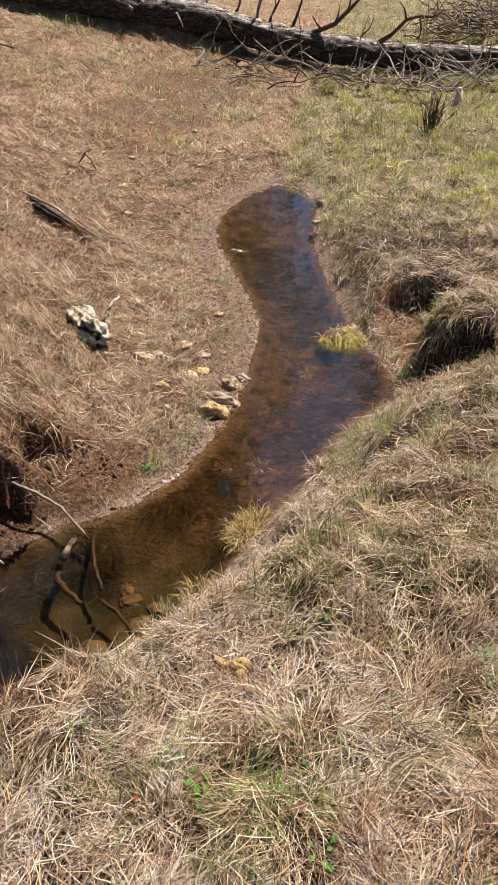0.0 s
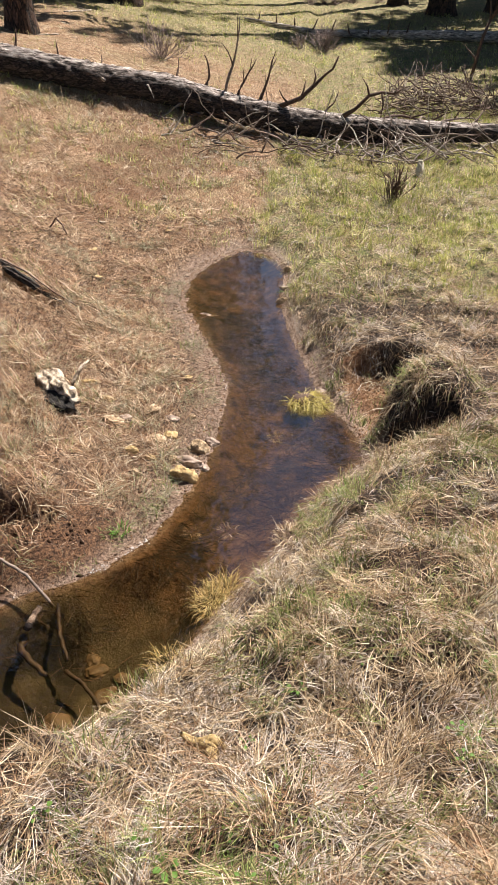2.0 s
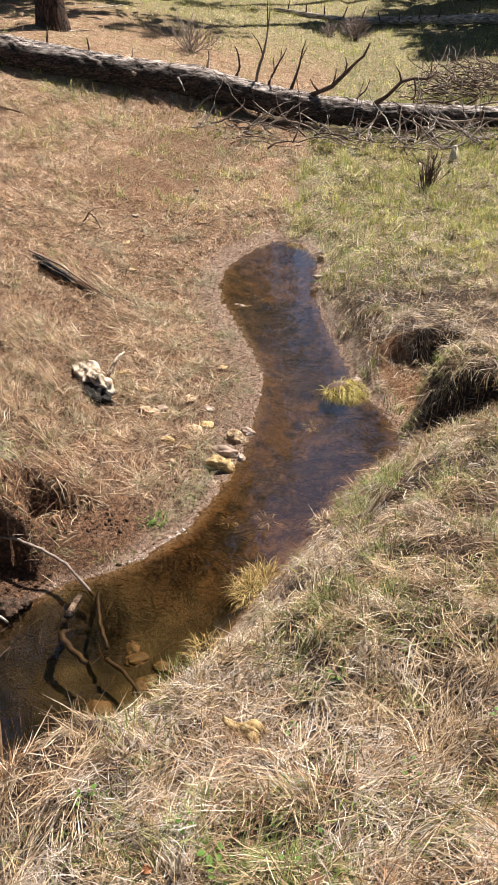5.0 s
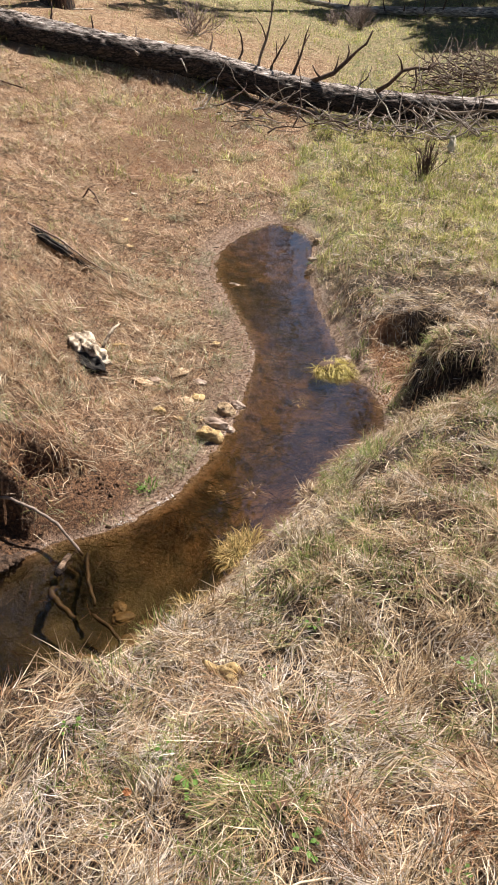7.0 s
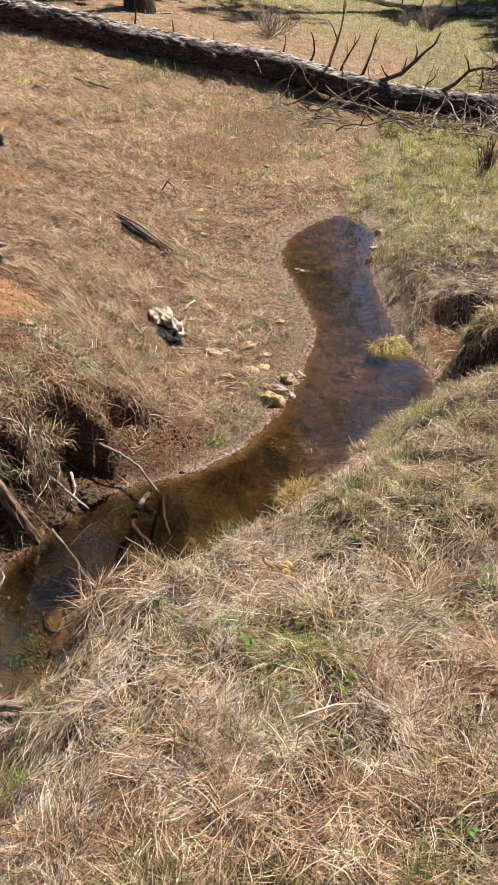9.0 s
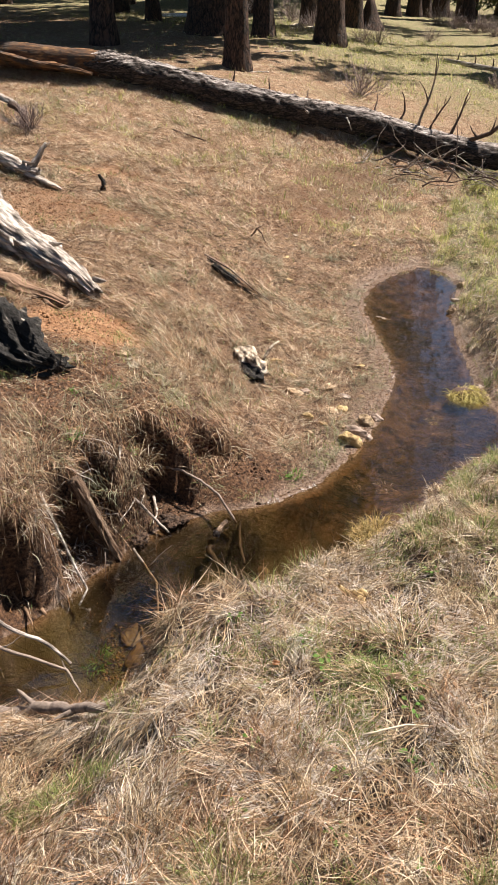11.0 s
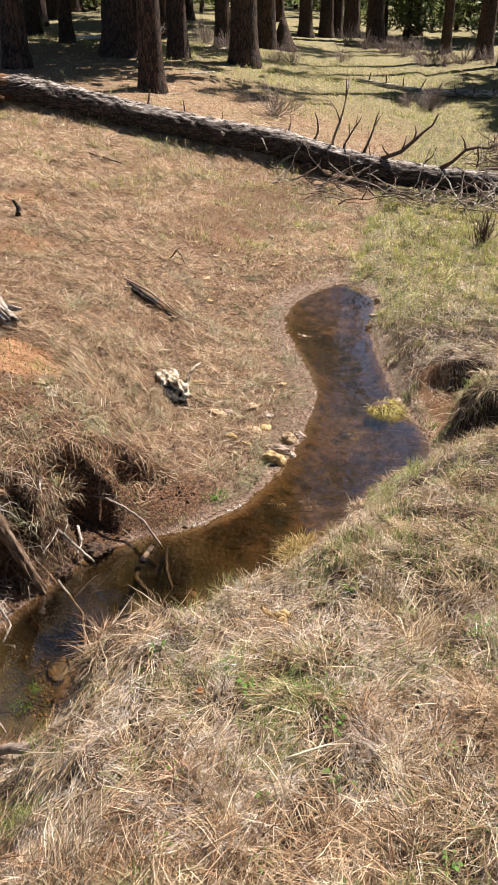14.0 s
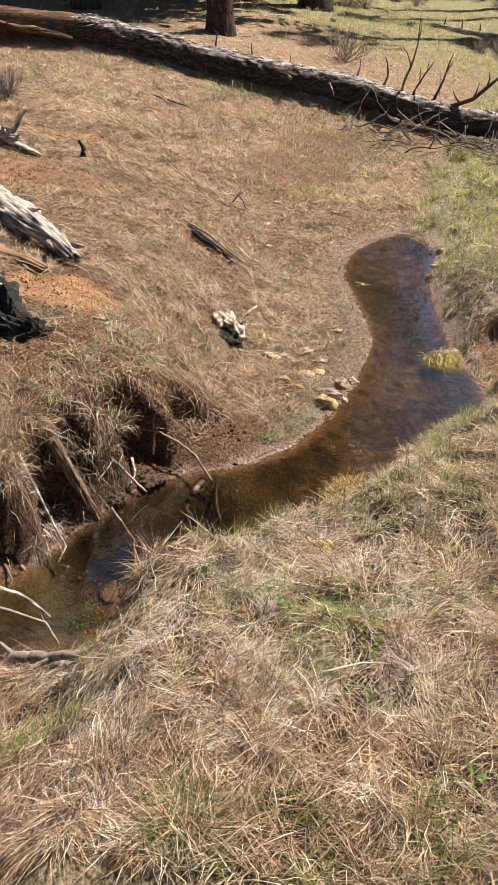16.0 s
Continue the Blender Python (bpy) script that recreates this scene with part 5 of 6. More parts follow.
for x, y, s in ((-2.6, 20.9, 0.9), (-2.9, 20.4, 0.8), (-1.8, 29.9, 1.3), (-1.2, 29.2, 1.1), (-0.5, 28.5, 1.2), (0.1, 27.6, 1.1), (0.55, 26.2, 1.2), (1.0, 26.0, 1.1), (1.3, 25.9, 1.1), (1.9, 26.6, 1.1), (-0.2, 28.9, 1.0), (2.6, 26.6, 0.9), (-4.6, 22.6, 0.9), (-5.6, 24.6, 1.3),
                (3.4, 27.5, 1.0), (-5.0, 27.0, 1.2), (-1.6, 24.0, 0.8), (0.6, 24.6, 0.7), (-7.3, 25.0, 1.2)):
    more(grey, x, y, rng.uniform(0, 360), s)

# leafless sapling in the shade
e = thing("sapling", "thin bare dark sapling with forked stem", "sapling", (2.96, 14.0, ground_z(2.96, 14.0)))
rng = random.Random(8)
stem = [Vector(q) for q in ((0, 0, -0.05), (0.05, 0, 0.3), (0.1, 0, 0.6), (0.18, 0, 0.85))]
part("stem", tube(bmesh.new(), stem, taper(4, 0.03, 0.022), 8), DARKTWIG, e)
for h, el, ln in ((0.1, 1.0, 1.0), (0.3, 0.75, 0.9), (2.2, 1.3, 0.5), (2.6, 0.6, 0.3)):
    part("fork", tube(bmesh.new(), wander(rng, stem[3] if ln > 0.4 else stem[1], h, el, ln, 6, 0.15), taper(7, 0.018, 0.005), 6), DARKTWIG, e)

bm = trunk_bm(0.95, 0.36, 6, 24, 8)
st = part("tree_stump", bm, BARK)
st.matrix_world = pose(-3.41, 25.2, ground_z(-3.41, 25.2))
tagged(st, "broad cut tree stump with dark bark", "stump")
sn = part("snow_patch", rock_bm((1.1, 0.55, 0.06), 3, 3, 2, 0.12), SNOW)
sn.matrix_world = pose(-8.6, 24.2, ground_z(-8.6, 24.2) + 0.03)
tagged(sn, "last patch of old white snow under the trees", "snow")
for x, y, s, sd in ((-4.72, 21.3, 0.16, 1), (-4.3, 21.2, 0.12, 2)):
    stone("stone", x, y, (s * 1.5, s, s * 0.7), 20, BONE, "pale rock lying under the trees", "pale rocks", 0.2, sd)

# ---------------------------------------------------------------- stones on the shore
for i, (x, y, sx, sy, sz, turn, m, label) in enumerate(WATERSIDE_STONES + SMALLER_STONES):
    k = 1.0 if i == 0 else 1.15
    stone("stone", x, y, (sx * k, sy * k, sz * k), turn, m, label, G, 0.3 if i < 5 else 0.34, i + 2)
stone("stone", 1.43, 8.42, (0.055, 0.045, 0.085), 15, WHITESTONE, "upright white rock in the meadow grass", "", 0.12, 40)
# sunken stones in the pool
for i, (x, y, s) in enumerate(((-0.61, 2.15, 0.04), (-0.56, 2.04, 0.045), (-0.64, 2.21, 0.03), (-0.69, 1.88, 0.06), (-0.50, 2.12, 0.03), (-0.98, 1.55, 0.08), (-1.08, 1.62, 0.06))):
    stone("stone", x, y, (s * 1.4, s, s * 0.4), i * 47, SUNKSTONE, "rounded brown stone on the pool's bed", "sunken stones in the pool", 0.3, 60 + i)


# ---------------------------------------------------------------- tufts and small plants
def tuft(name, x, y, label, n, spread, length, width, material, seed, lift=0.0, elev=(0.3, 1.4), bend=(0.3, 1.6), category="grass tuft", group="", under=0.0, z=None, lie=None, oval=1.0):
    r = np.random.default_rng(seed)
    a, d = r.uniform(0, 2 * np.pi, n), spread * np.sqrt(r.random(n))
    p = np.stack([np.cos(a) * d * oval, np.sin(a) * d / oval, lift * (1 - (d / spread) ** 2) - under], 1)
    head = a + r.normal(0, 0.6, n) if lie is None else r.normal(lie, 0.9, n)
    me = blades(name, p, head, r.uniform(*elev, n), r.uniform(*length, n), r.uniform(*width, n), r.uniform(*bend, n), material)
    ob = new(name, me)
    ob.matrix_world = pose(x, y, max(ground_z(x, y), WATER_Z - 0.01) if z is None else z)
    return tagged(ob, label, category, group)


tuft("grass_tuft", 0.23, 3.93, "yellow-green mossy grass tuft standing in the stream", 1500, 0.09, (0.05, 0.12), (0.002, 0.0035), STREAMMOSS, 1, 0.05, (-0.1, 0.5), (0.3, 1.3), lie=-0.4, oval=1.25)
mound = part("turf_mound", rock_bm((0.10, 0.075, 0.05), 5, 3, 2, 0.15), DARKTWIG)
mound.matrix_world = pose(0.235, 3.94, WATER_Z)
tagged(mound, "dark root mound under the stream tuft", "turf")
tuft("grass_tuft", -0.13, 2.79, "sprig of straw-coloured weed lying in the water", 30, 0.04, (0.03, 0.07), (0.002, 0.003), STRAW, 2, 0.008, (-0.1, 0.4), (0.0, 0.6))
tuft("grass_tuft", 0.06, 3.61, "small yellow tuft under shallow water", 50, 0.04, (0.02, 0.05), (0.002, 0.004), MOSS, 3, 0.0, (0, 0.3), (0, 0.2), under=0.02)
tuft("grass_tuft", -0.30, 2.78, "small dry sprig floating in the stream", 22, 0.035, (0.02, 0.06), (0.002, 0.003), STRAW, 4, 0.006, (-0.1, 0.3))
for i, (x, y, n) in enumerate(((-0.17, 2.34, 420), (-0.12, 2.40, 260), (-0.30, 2.02, 120), (0.62, 3.22, 160), (-0.40, 1.74, 120), (-0.58, 1.5, 140), (0.14, 2.72, 160))):
    tuft("grass_tuft", x, y, "yellowing grass tuft on the edge of the bank", n, 0.07, (0.03, 0.10), (0.002, 0.0035), MOSS if i < 3 else (STRAW), 20 + i, 0.02, (-0.1, 1.1), (0.3, 1.5), group="tufts on the bank")
rng = random.Random(77)
for i in range(80):
    y = rng.uniform(0.35, 3.2)
    x = rng.uniform(-0.35 - 0.1 * y, 0.5 + 0.3 * y)
    if y > 1.6 and x < 0.25 * (y - 1.2):
        x += 0.6
    if relief(np.array([x]), np.array([y]))[1]["shore"][0] < 0.12:
        continue
    tuft("grass_tuft", x, y, "dry grass tuft with green shoots on the bank", rng.randint(50, 130), 0.07, (0.03, 0.10), (0.0013, 0.0026), BANKGREEN if rng.random() < 0.55 else STRAW, 40 + i, 0.0, (0.5, 1.45), (0.2, 1.2), group="dry tufts on the bank")
for i, (x, y) in enumerate(((-1.28, 3.25), (-1.2, 3.4), (-1.35, 3.1), (-1.1, 3.2), (-1.45, 3.4), (-1.3, 2.85), (-1.15, 2.95), (-1.45, 2.75), (-1.25, 2.2), (-1.3, 2.05), (-1.36, 2.3), (-1.6, 3.7), (-1.9, 4.2), (-1.7, 4.6))):
    tuft("grass_tuft", x, y, "pale tuft of dry grass on the stream's high bank", 90, 0.09, (0.05, 0.14), (0.0018, 0.0034), STRAW if i % 3 else SAGE, 90 + i, 0.01, (0.3, 1.3), (0.3, 1.3), group="tufts on the high bank")
# fresh green sprigs on the banks and in the pool
for i, (x, y, n, ln, label) in enumerate(((-1.49, 2.06, 46, 0.07, "fresh green sprig on the high bank"), (-1.44, 2.02, 30, 0.06, "fresh green sprig on the high bank"), (-1.31, 2.24, 46, 0.06, "fresh green sprig on the high bank"), (-1.49, 2.53, 34, 0.06, "fresh green sprig on the slope"),
                                          (-1.62, 2.35, 26, 0.05, "fresh green sprig on the slope"), (-0.60, 2.73, 40, 0.07, "dark green sprig on the wet mud"), (-0.66, 2.70, 20, 0.05, "dark green sprig on the wet mud"))):
    tuft("grass_tuft", x, y, label, n, 0.035, (ln * 0.4, ln), (0.003, 0.006), LEAFGREEN, 400 + i, 0.0, (0.4, 1.4), (0.1, 1.2), group="green sprigs")
tuft("aquatic_plant", -1.17, 1.46, "small green water weed on the pool's bed", 90, 0.06, (0.03, 0.07), (0.003, 0.006), LEAFGREEN, 410, 0.0, (0.2, 1.2), (0.1, 1.0), "plant", z=ground_z(-1.17, 1.46))
# grass hanging over the cut banks
r = np.random.default_rng(5)


def fringe(pts, n, seed, label, material=STRAW, out=(0, 0), level=None, reach=0.16):
    r = np.random.default_rng(seed)
    t = r.random(n) * (len(pts) - 1)
    q = np.array(pts, float)
    x, y = np.interp(t, range(len(pts)), q[:, 0]) + r.normal(0, 0.03, n), np.interp(t, range(len(pts)), q[:, 1]) + r.normal(0, 0.03, n)
    z = relief(x, y)[0] if level is None else np.full(n, level)
    me = blades("hanging_grass", np.stack([x, y, z], 1), r.normal(math.atan2(out[1], out[0]), 0.9, n), r.uniform(-0.6, 0.7, n), r.uniform(0.04, reach, n), r.uniform(0.0015, 0.003, n), r.uniform(0.3, 1.6, n), material)
    tagged(new("hanging_grass", me), label, "grass", kind="stuff")


fringe([(0.62, 4.0), (0.70, 4.1), (0.84, 4.1), (0.92, 3.9)], 420, 1, "dry grass hanging over the hollow in the bank", STRAW, (-0.6, -0.8))
fringe([(0.78, 4.05), (0.86, 3.95), (0.92, 3.85)], 500, 6, "grey dead grass hanging over the hollow in the bank", GREY, (-0.6, -0.8))
fringe([(0.62, 3.60), (0.74, 3.56), (0.88, 3.52), (1.05, 3.48)], 350, 2, "dry grass hanging over the slumped turf", STRAW, (-0.5, -1), None, 0.2)
fringe([(-1.46, 1.5), (-1.5, 1.75), (-1.45, 2.05), (-1.36, 2.4), (-1.24, 2.58), (-1.0, 2.70), (-0.86, 2.76)], 600, 3, "dry grass and needles hanging over the high bank", STRAW, (1, -0.4), None, 0.16)
fringe([(-1.34, 2.38), (-1.27, 2.52), (-1.15, 2.56), (-1.06, 2.66), (-0.88, 2.76)], 350, 7, "brown straw hanging over the undercut bank", NEEDLE, (0.8, -0.8), None, 0.2)
fringe([(-1.42, 1.6), (-1.42, 1.75), (-1.4, 2.0), (-1.45, 2.15)], 300, 8, "grey dead grass on the cut bank", GREY, (1, -0.3), None, 0.18)
fringe([(-1.5, 1.55), (-1.5, 1.9), (-1.42, 2.3), (-1.3, 2.56)], 800, 4, "brown needles hanging over the high bank", NEEDLE, (1, -0.3))
fringe([(-0.87, 1.20), (-0.82, 1.28), (-0.76, 1.36)], 350, 9, "brown grass hanging over the pool from the bank", NEEDLE, (-0.8, 0.6), None, 0.08)
fringe([(-0.92, 1.22), (-0.72, 1.36), (-0.5, 1.5), (-0.34, 1.7)], 500, 5, "dry grass leaning over the pool", STRAW, (-0.6, 0.8), None, 0.07)


for i, (x, y, sx, sy, sz) in enumerate(((-1.11, 2.19, 0.06, 0.05, 0.035), (-1.05, 2.23, 0.04, 0.03, 0.025), (-1.2, 2.03, 0.05, 0.05, 0.03))):
    cl = part("earth_clod", rock_bm((sx, sy, sz), 200 + i, 4, 5, 0.45), CLOD)
    cl.matrix_world = pose(x, y, max(ground_z(x, y), WATER_Z) + sz * 0.3, 0, 0, i * 50)
    tagged(cl, "wet dark clod of earth at the water's edge", "earth", "clods at the water's edge")


def seedling(x, y, leaves, size, seed, label="small green seedling with notched leaves"):
    rng = random.Random(seed)
    e = thing("seedling", label, "plant", (x, y, ground_z(x, y) + 0.01), "green seedlings in the dry grass")
    for i in range(leaves):
        h, el, ln = 2.4 * i + rng.uniform(-0.5, 0.5), rng.uniform(0.5, 1.2), size * rng.uniform(0.8, 1.5)
        c = Vector((math.cos(h) * math.cos(el), math.sin(h) * math.cos(el), math.sin(el))) * ln
        bm = tube(bmesh.new(), [(0, 0, -0.02), c * 0.55 + Vector((0, 0, 0.004)), c], [0.0012, 0.001, 0.0008], 5)
        part("stalk", bm, LEAFGREEN, e)
        bm, w = bmesh.new(), size * rng.uniform(0.24, 0.4)
        tip, side = Vector((math.cos(h), math.sin(h), 0.25)) * w * 2.2, Vector((-math.sin(h), math.cos(h), 0)) * w
        rows = []
        for k, (t, s) in enumerate(((0, 0.12), (0.25, 0.6), (0.5, 1.0), (0.62, 0.7), (0.8, 0.62), (1.0, 0.06))):
            mid = c + tip * t - Vector((0, 0, 0.5 * w * t * t))
            rows.append([bm.verts.new(mid - side * s + Vector((0, 0, 0.2 * w * s))), bm.verts.new(mid), bm.verts.new(mid + side * s + Vector((0, 0, 0.2 * w * s)))])
        for a, b in zip(rows, rows[1:]):
            for k in range(2):
                bm.faces.new((a[k], a[k + 1], b[k + 1], b[k]))
        part("leaf", bm, LEAFGREEN, e)


SEEDLINGS = [(-0.138, 0.962, 7, 0.022), (-0.115, 0.90, 4, 0.018), (0.13, 0.80, 5, 0.024), (-0.20, 1.02, 4, 0.016), (0.10, 0.99, 4, 0.015), (-0.02, 1.05, 3, 0.015), (0.16, 0.62, 4, 0.018), (-0.02, 0.55, 4, 0.018), (-0.25, 0.6, 4, 0.018),
             (0.32, 0.6, 5, 0.018), (0.0, 0.4, 4, 0.018), (0.2, 0.35, 5, 0.02), (-0.3, 0.85, 4, 0.016), (0.42, 0.75, 4, 0.016), (0.55, 1.3, 5, 0.018), (0.6, 1.05, 4, 0.016), (0.66, 1.55, 4, 0.018), (-0.45, 1.1, 4, 0.018), (0.3, 1.2, 3, 0.014), (0.02, 0.72, 4, 0.018)]
for i, (x, y, n, s) in enumerate(SEEDLINGS):
    seedling(x, y, n + 1, s * 1.05, i)
rng = random.Random(91)
for i in range(26):
    y = rng.uniform(0.3, 1.7)
    seedling(rng.uniform(-0.45 + 0.1 * y, 0.45 + 0.3 * y), y, rng.randint(3, 5), rng.uniform(0.012, 0.019), 100 + i)


# ---------------------------------------------------------------- sticks, dead wood and leaves
def stick(name, pts, r0, r1, material, label, category="stick", group="", sides=9, rough=0.12, seed=1, twigs=0):
    e = thing(name, label, category, group=group)
    fine = []
    pts = [Vector(q) for q in pts]
    for a, b in zip(pts, pts[1:]):
        fine += [a.lerp(b, t / 4) + Vector((noise.noise(a * 5 + Vector((t, seed, 0))), noise.noise(b * 5 + Vector((seed, t, 0))), noise.noise(a * 7 + Vector((t, 0, seed))))) * r0 * 0.5 for t in range(4)]
    fine.append(pts[-1])
    part("shaft", tube(bmesh.new(), fine, taper(len(fine), r0, r1), sides, rough, seed), material, e)
    rng = random.Random(seed)
    for _ in range(twigs):
        q = rng.choice(fine[2:-1])
        part("twig", tube(bmesh.new(), wander(rng, q, rng.uniform(0, 6.28), rng.uniform(-0.2, 0.7), rng.uniform(0.08, 0.2), 4, 0.3), taper(5, r1 * 0.8, r1 * 0.3), 6), material, e)
    return e


W = WATER_Z
stick("stick", [(-1.20, 2.44, -0.475), (-1.10, 2.41, -0.465), (-1.0, 2.38, -0.485), (-0.90, 2.35, -0.53), (-0.80, 2.31, -0.66)], 0.0065, 0.006, TWIG, "bleached curved stick leaning from the bank into the water")
stick("stick", [(-1.32, 2.12, -0.36), (-1.24, 2.12, -0.46), (-1.14, 2.13, -0.58), (-1.08, 2.12, -0.63)], 0.009, 0.005, PALEWOOD, "pale forked stick on the cut bank", twigs=2, seed=4)
stick("stick", [(-1.48, 1.72, -0.20), (-1.38, 1.66, -0.36), (-1.30, 1.62, -0.50), (-1.25, 1.60, -0.58), (-1.27, 1.55, -0.63)], 0.007, 0.004, PALEWOOD, "pale bent stick on the high bank", seed=9)
stick("stick", [(-1.18, 1.93, -0.60), (-1.10, 1.88, -0.655), (-1.02, 1.80, -0.66), (-0.96, 1.66, -0.68), (-0.92, 1.55, -0.70)], 0.006, 0.004, TWIG, "brown forked stick lying in the pool", twigs=2, seed=11)
root_end = stick("sunken_root", [(-0.835, 2.27, -0.617), (-0.85, 2.23, -0.626), (-0.862, 2.19, -0.636)], 0.010, 0.013, OLDROOT, "brown root end with a wet black knob rising from the pool", "root", seed=12)
part("knob", rock_bm((0.019, 0.017, 0.016), 77, 3, 4, 0.15), WETBLACK, root_end, "wet black glistening knob").matrix_basis = pose(-0.862, 2.178, -0.636)
stick("sunken_root", [(-0.885, 2.18, -0.68), (-0.875, 2.11, -0.70), (-0.83, 2.07, -0.705), (-0.76, 2.015, -0.715)], 0.017, 0.010, SUNKROOT, "thick bent brown root sunken in the pool", "root", seed=21)
stick("sunken_root", [(-0.80, 2.40, -0.665), (-0.785, 2.31, -0.69), (-0.752, 2.20, -0.70), (-0.70, 2.09, -0.715)], 0.010, 0.008, SUNKROOT, "long straight brown root sunken in the pool", "root", seed=22)
stick("sunken_root", [(-0.70, 2.06, -0.74), (-0.62, 2.00, -0.74), (-0.55, 1.92, -0.745), (-0.52, 1.84, -0.75)], 0.009, 0.006, SUNKROOT, "crooked dark root sunken in the pool", "root", seed=23)
stick("stick", [(-1.62, 1.28, -0.38), (-1.42, 1.24, -0.50), (-1.25, 1.25, -0.56), (-1.15, 1.23, -0.62)], 0.009, 0.006, PALEWOOD, "bare branch hanging over the pool", twigs=2, seed=14)
stick("stick", [(-1.60, 1.12, -0.44), (-1.42, 1.14, -0.50), (-1.28, 1.16, -0.55), (-1.14, 1.18, -0.60), (-1.06, 1.12, -0.635)], 0.009, 0.004, TWIG, "bare pale branch hanging over the pool", twigs=2, seed=15)
stick("fallen_branch", [(-1.6, 0.84, -0.50), (-1.24, 0.93, -0.59), (-1.08, 0.92, -0.50), (-0.98, 0.90, -0.46), (-0.80, 0.86, -0.34)], 0.026, 0.016, TWIG, "grey fallen branch lying in dry grass", seed=16, twigs=2)
stick("dry_stalk", [(0.02, 0.66, 0.02), (0.12, 0.71, 0.03), (0.24, 0.74, 0.02)], 0.003, 0.002, STRAW, "long pale dry stalk lying on the grass", "stalk", seed=17)
stick("dead_twig", [(-1.74, 6.06, -0.36), (-1.67, 6.0, -0.27), (-1.62, 5.96, -0.30), (-1.57, 5.9, -0.36)], 0.006, 0.004, DARKTWIG, "dark broken twig standing in the litter", seed=18, twigs=3)
stick("dead_twig", [(-3.02, 5.8, 0.0), (-2.99, 5.79, 0.08), (-3.02, 5.78, 0.17)], 0.03, 0.012, CHAR, "small dark upright snag in the litter", seed=19)
stick("dead_twig", [(-3.4, 8.6, 0.07), (-3.1, 8.4, 0.05), (-2.9, 8.3, 0.02)], 0.012, 0.006, DARKTWIG, "thin dark twig lying on the litter", seed=20)
stick("stick", [(-1.84, 5.05, -0.225), (-1.62, 4.98, -0.30), (-1.42, 4.88, -0.40), (-1.26, 4.82, -0.47)], 0.007, 0.004, TWIG, "thin pale stick along the bark slab", seed=22)

stick("stick", [(-3.86, 15.6, 0.33), (-3.7, 16.0, 0.31), (-3.58, 16.5, 0.29)], 0.018, 0.010, PALEWOOD, "pale stick lying under the pines", seed=25)
stick("stick", [(-3.55, 12.7, 0.27), (-3.44, 12.81, 0.27), (-3.30, 12.9, 0.26)], 0.014, 0.008, PALEWOOD, "short pale stick beside the pine", seed=26)
# weathered dead wood on the slope
def dead_wood(name, p0, p1, r0, r1, material, label, category, seed, flat=0.75, ragged=0.35, sides=40, rings=60, extra=0, sag=0.0, wild=0.0):
    """A split, grooved piece of old wood along its own x axis, with a ragged end."""
    p0, p1 = Vector(p0), Vector(p1)
    e = thing(name, label, category)
    e.matrix_world = Matrix.Translation(p0) @ (p1 - p0).to_track_quat("X", "Z").to_matrix().to_4x4()
    ln, bm, rows = (p1 - p0).length, bmesh.new(), []
    for i in range(rings):
        t = i / (rings - 1)
        row = []
        for k in range(sides):
            a = 2 * math.pi * k / sides
            c, s_ = math.cos(a), math.sin(a)
            groove = abs(noise.noise((c * 3.5 + seed, s_ * 3.5, t * 1.2))) + 0.6 * abs(noise.noise((c * 9 + seed, s_ * 9, t * 3))) + 0.25 * noise.noise((c * 14, s_ * 14, t * 22 + seed))
            end = 1 - ragged * max(0, (t - 0.7) / 0.3) * (0.5 + 1.3 * abs(noise.noise((c * 2.2, s_ * 2.2 + seed, 5))))
            q = (r0 + (r1 - r0) * t) * (0.72 + 0.6 * groove) * max(end, 0.12) * (1 + wild * 0.5 * noise.noise((c * 5, s_ * 5 + seed, t * 9)) + wild * 0.25 * noise.noise((c * 16, s_ * 16 + seed, t * 26)))
            bend = sag * math.sin(math.pi * t) + 0.25 * r0 * noise.noise((t * 3 + seed, 2, 0))
            row.append(bm.verts.new((t * ln + 0.35 * r0 * noise.noise((c * 4, s_ * 4, seed)) * (t > 0.97), c * q + 0.2 * r0 * noise.noise((t * 4, seed, 1)), s_ * q * flat + bend)))
        rows.append(row)
    for a, b in zip(rows, rows[1:]):
        for k in range(sides):
            bm.faces.new((a[k], a[(k + 1) % sides], b[(k + 1) % sides], b[k]))
    bm.faces.new(rows[0][::-1])
    bm.faces.new(rows[-1])
    part("body", bm, material, e)
    rng = random.Random(seed)
    for _ in range(extra):
        t, a = rng.uniform(0.1, 0.95), rng.uniform(0, 6.28)
        r = (r0 + (r1 - r0) * t) * 0.85
        base = Vector((t * ln, math.cos(a) * r, math.sin(a) * r * flat))
        part("splinter", tube(bmesh.new(), [base, base + Vector((0.35 * r0, math.cos(a) * r * 0.3, math.sin(a) * r * 0.3)), base + Vector((0.9 * r0 * rng.uniform(0.6, 1.6), math.cos(a) * r * 0.6, math.sin(a) * r * 0.6))], [r0 * (0.16 - 0.09 * wild), r0 * (0.12 - 0.07 * wild), r0 * 0.015], 6, 0.2), material, e)
    return e


dead_wood("old_root", (-1.225, 1.90, -0.67), (-1.385, 1.84, -0.20), 0.022, 0.036, OLDROOT, "thick old brown root broken off at the top of the bank", "root", 41, 0.8, 0.3, 30, 44, 6, wild=0.6)
dead_wood("bark_slab", (-1.82, 5.05, -0.272), (-1.36, 4.85, -0.462), 0.034, 0.022, CHAR, "dark hollow slab of bark sunk in the slope", "bark", 42, 0.6, 0.4, 40, 60, 5, wild=0.8)
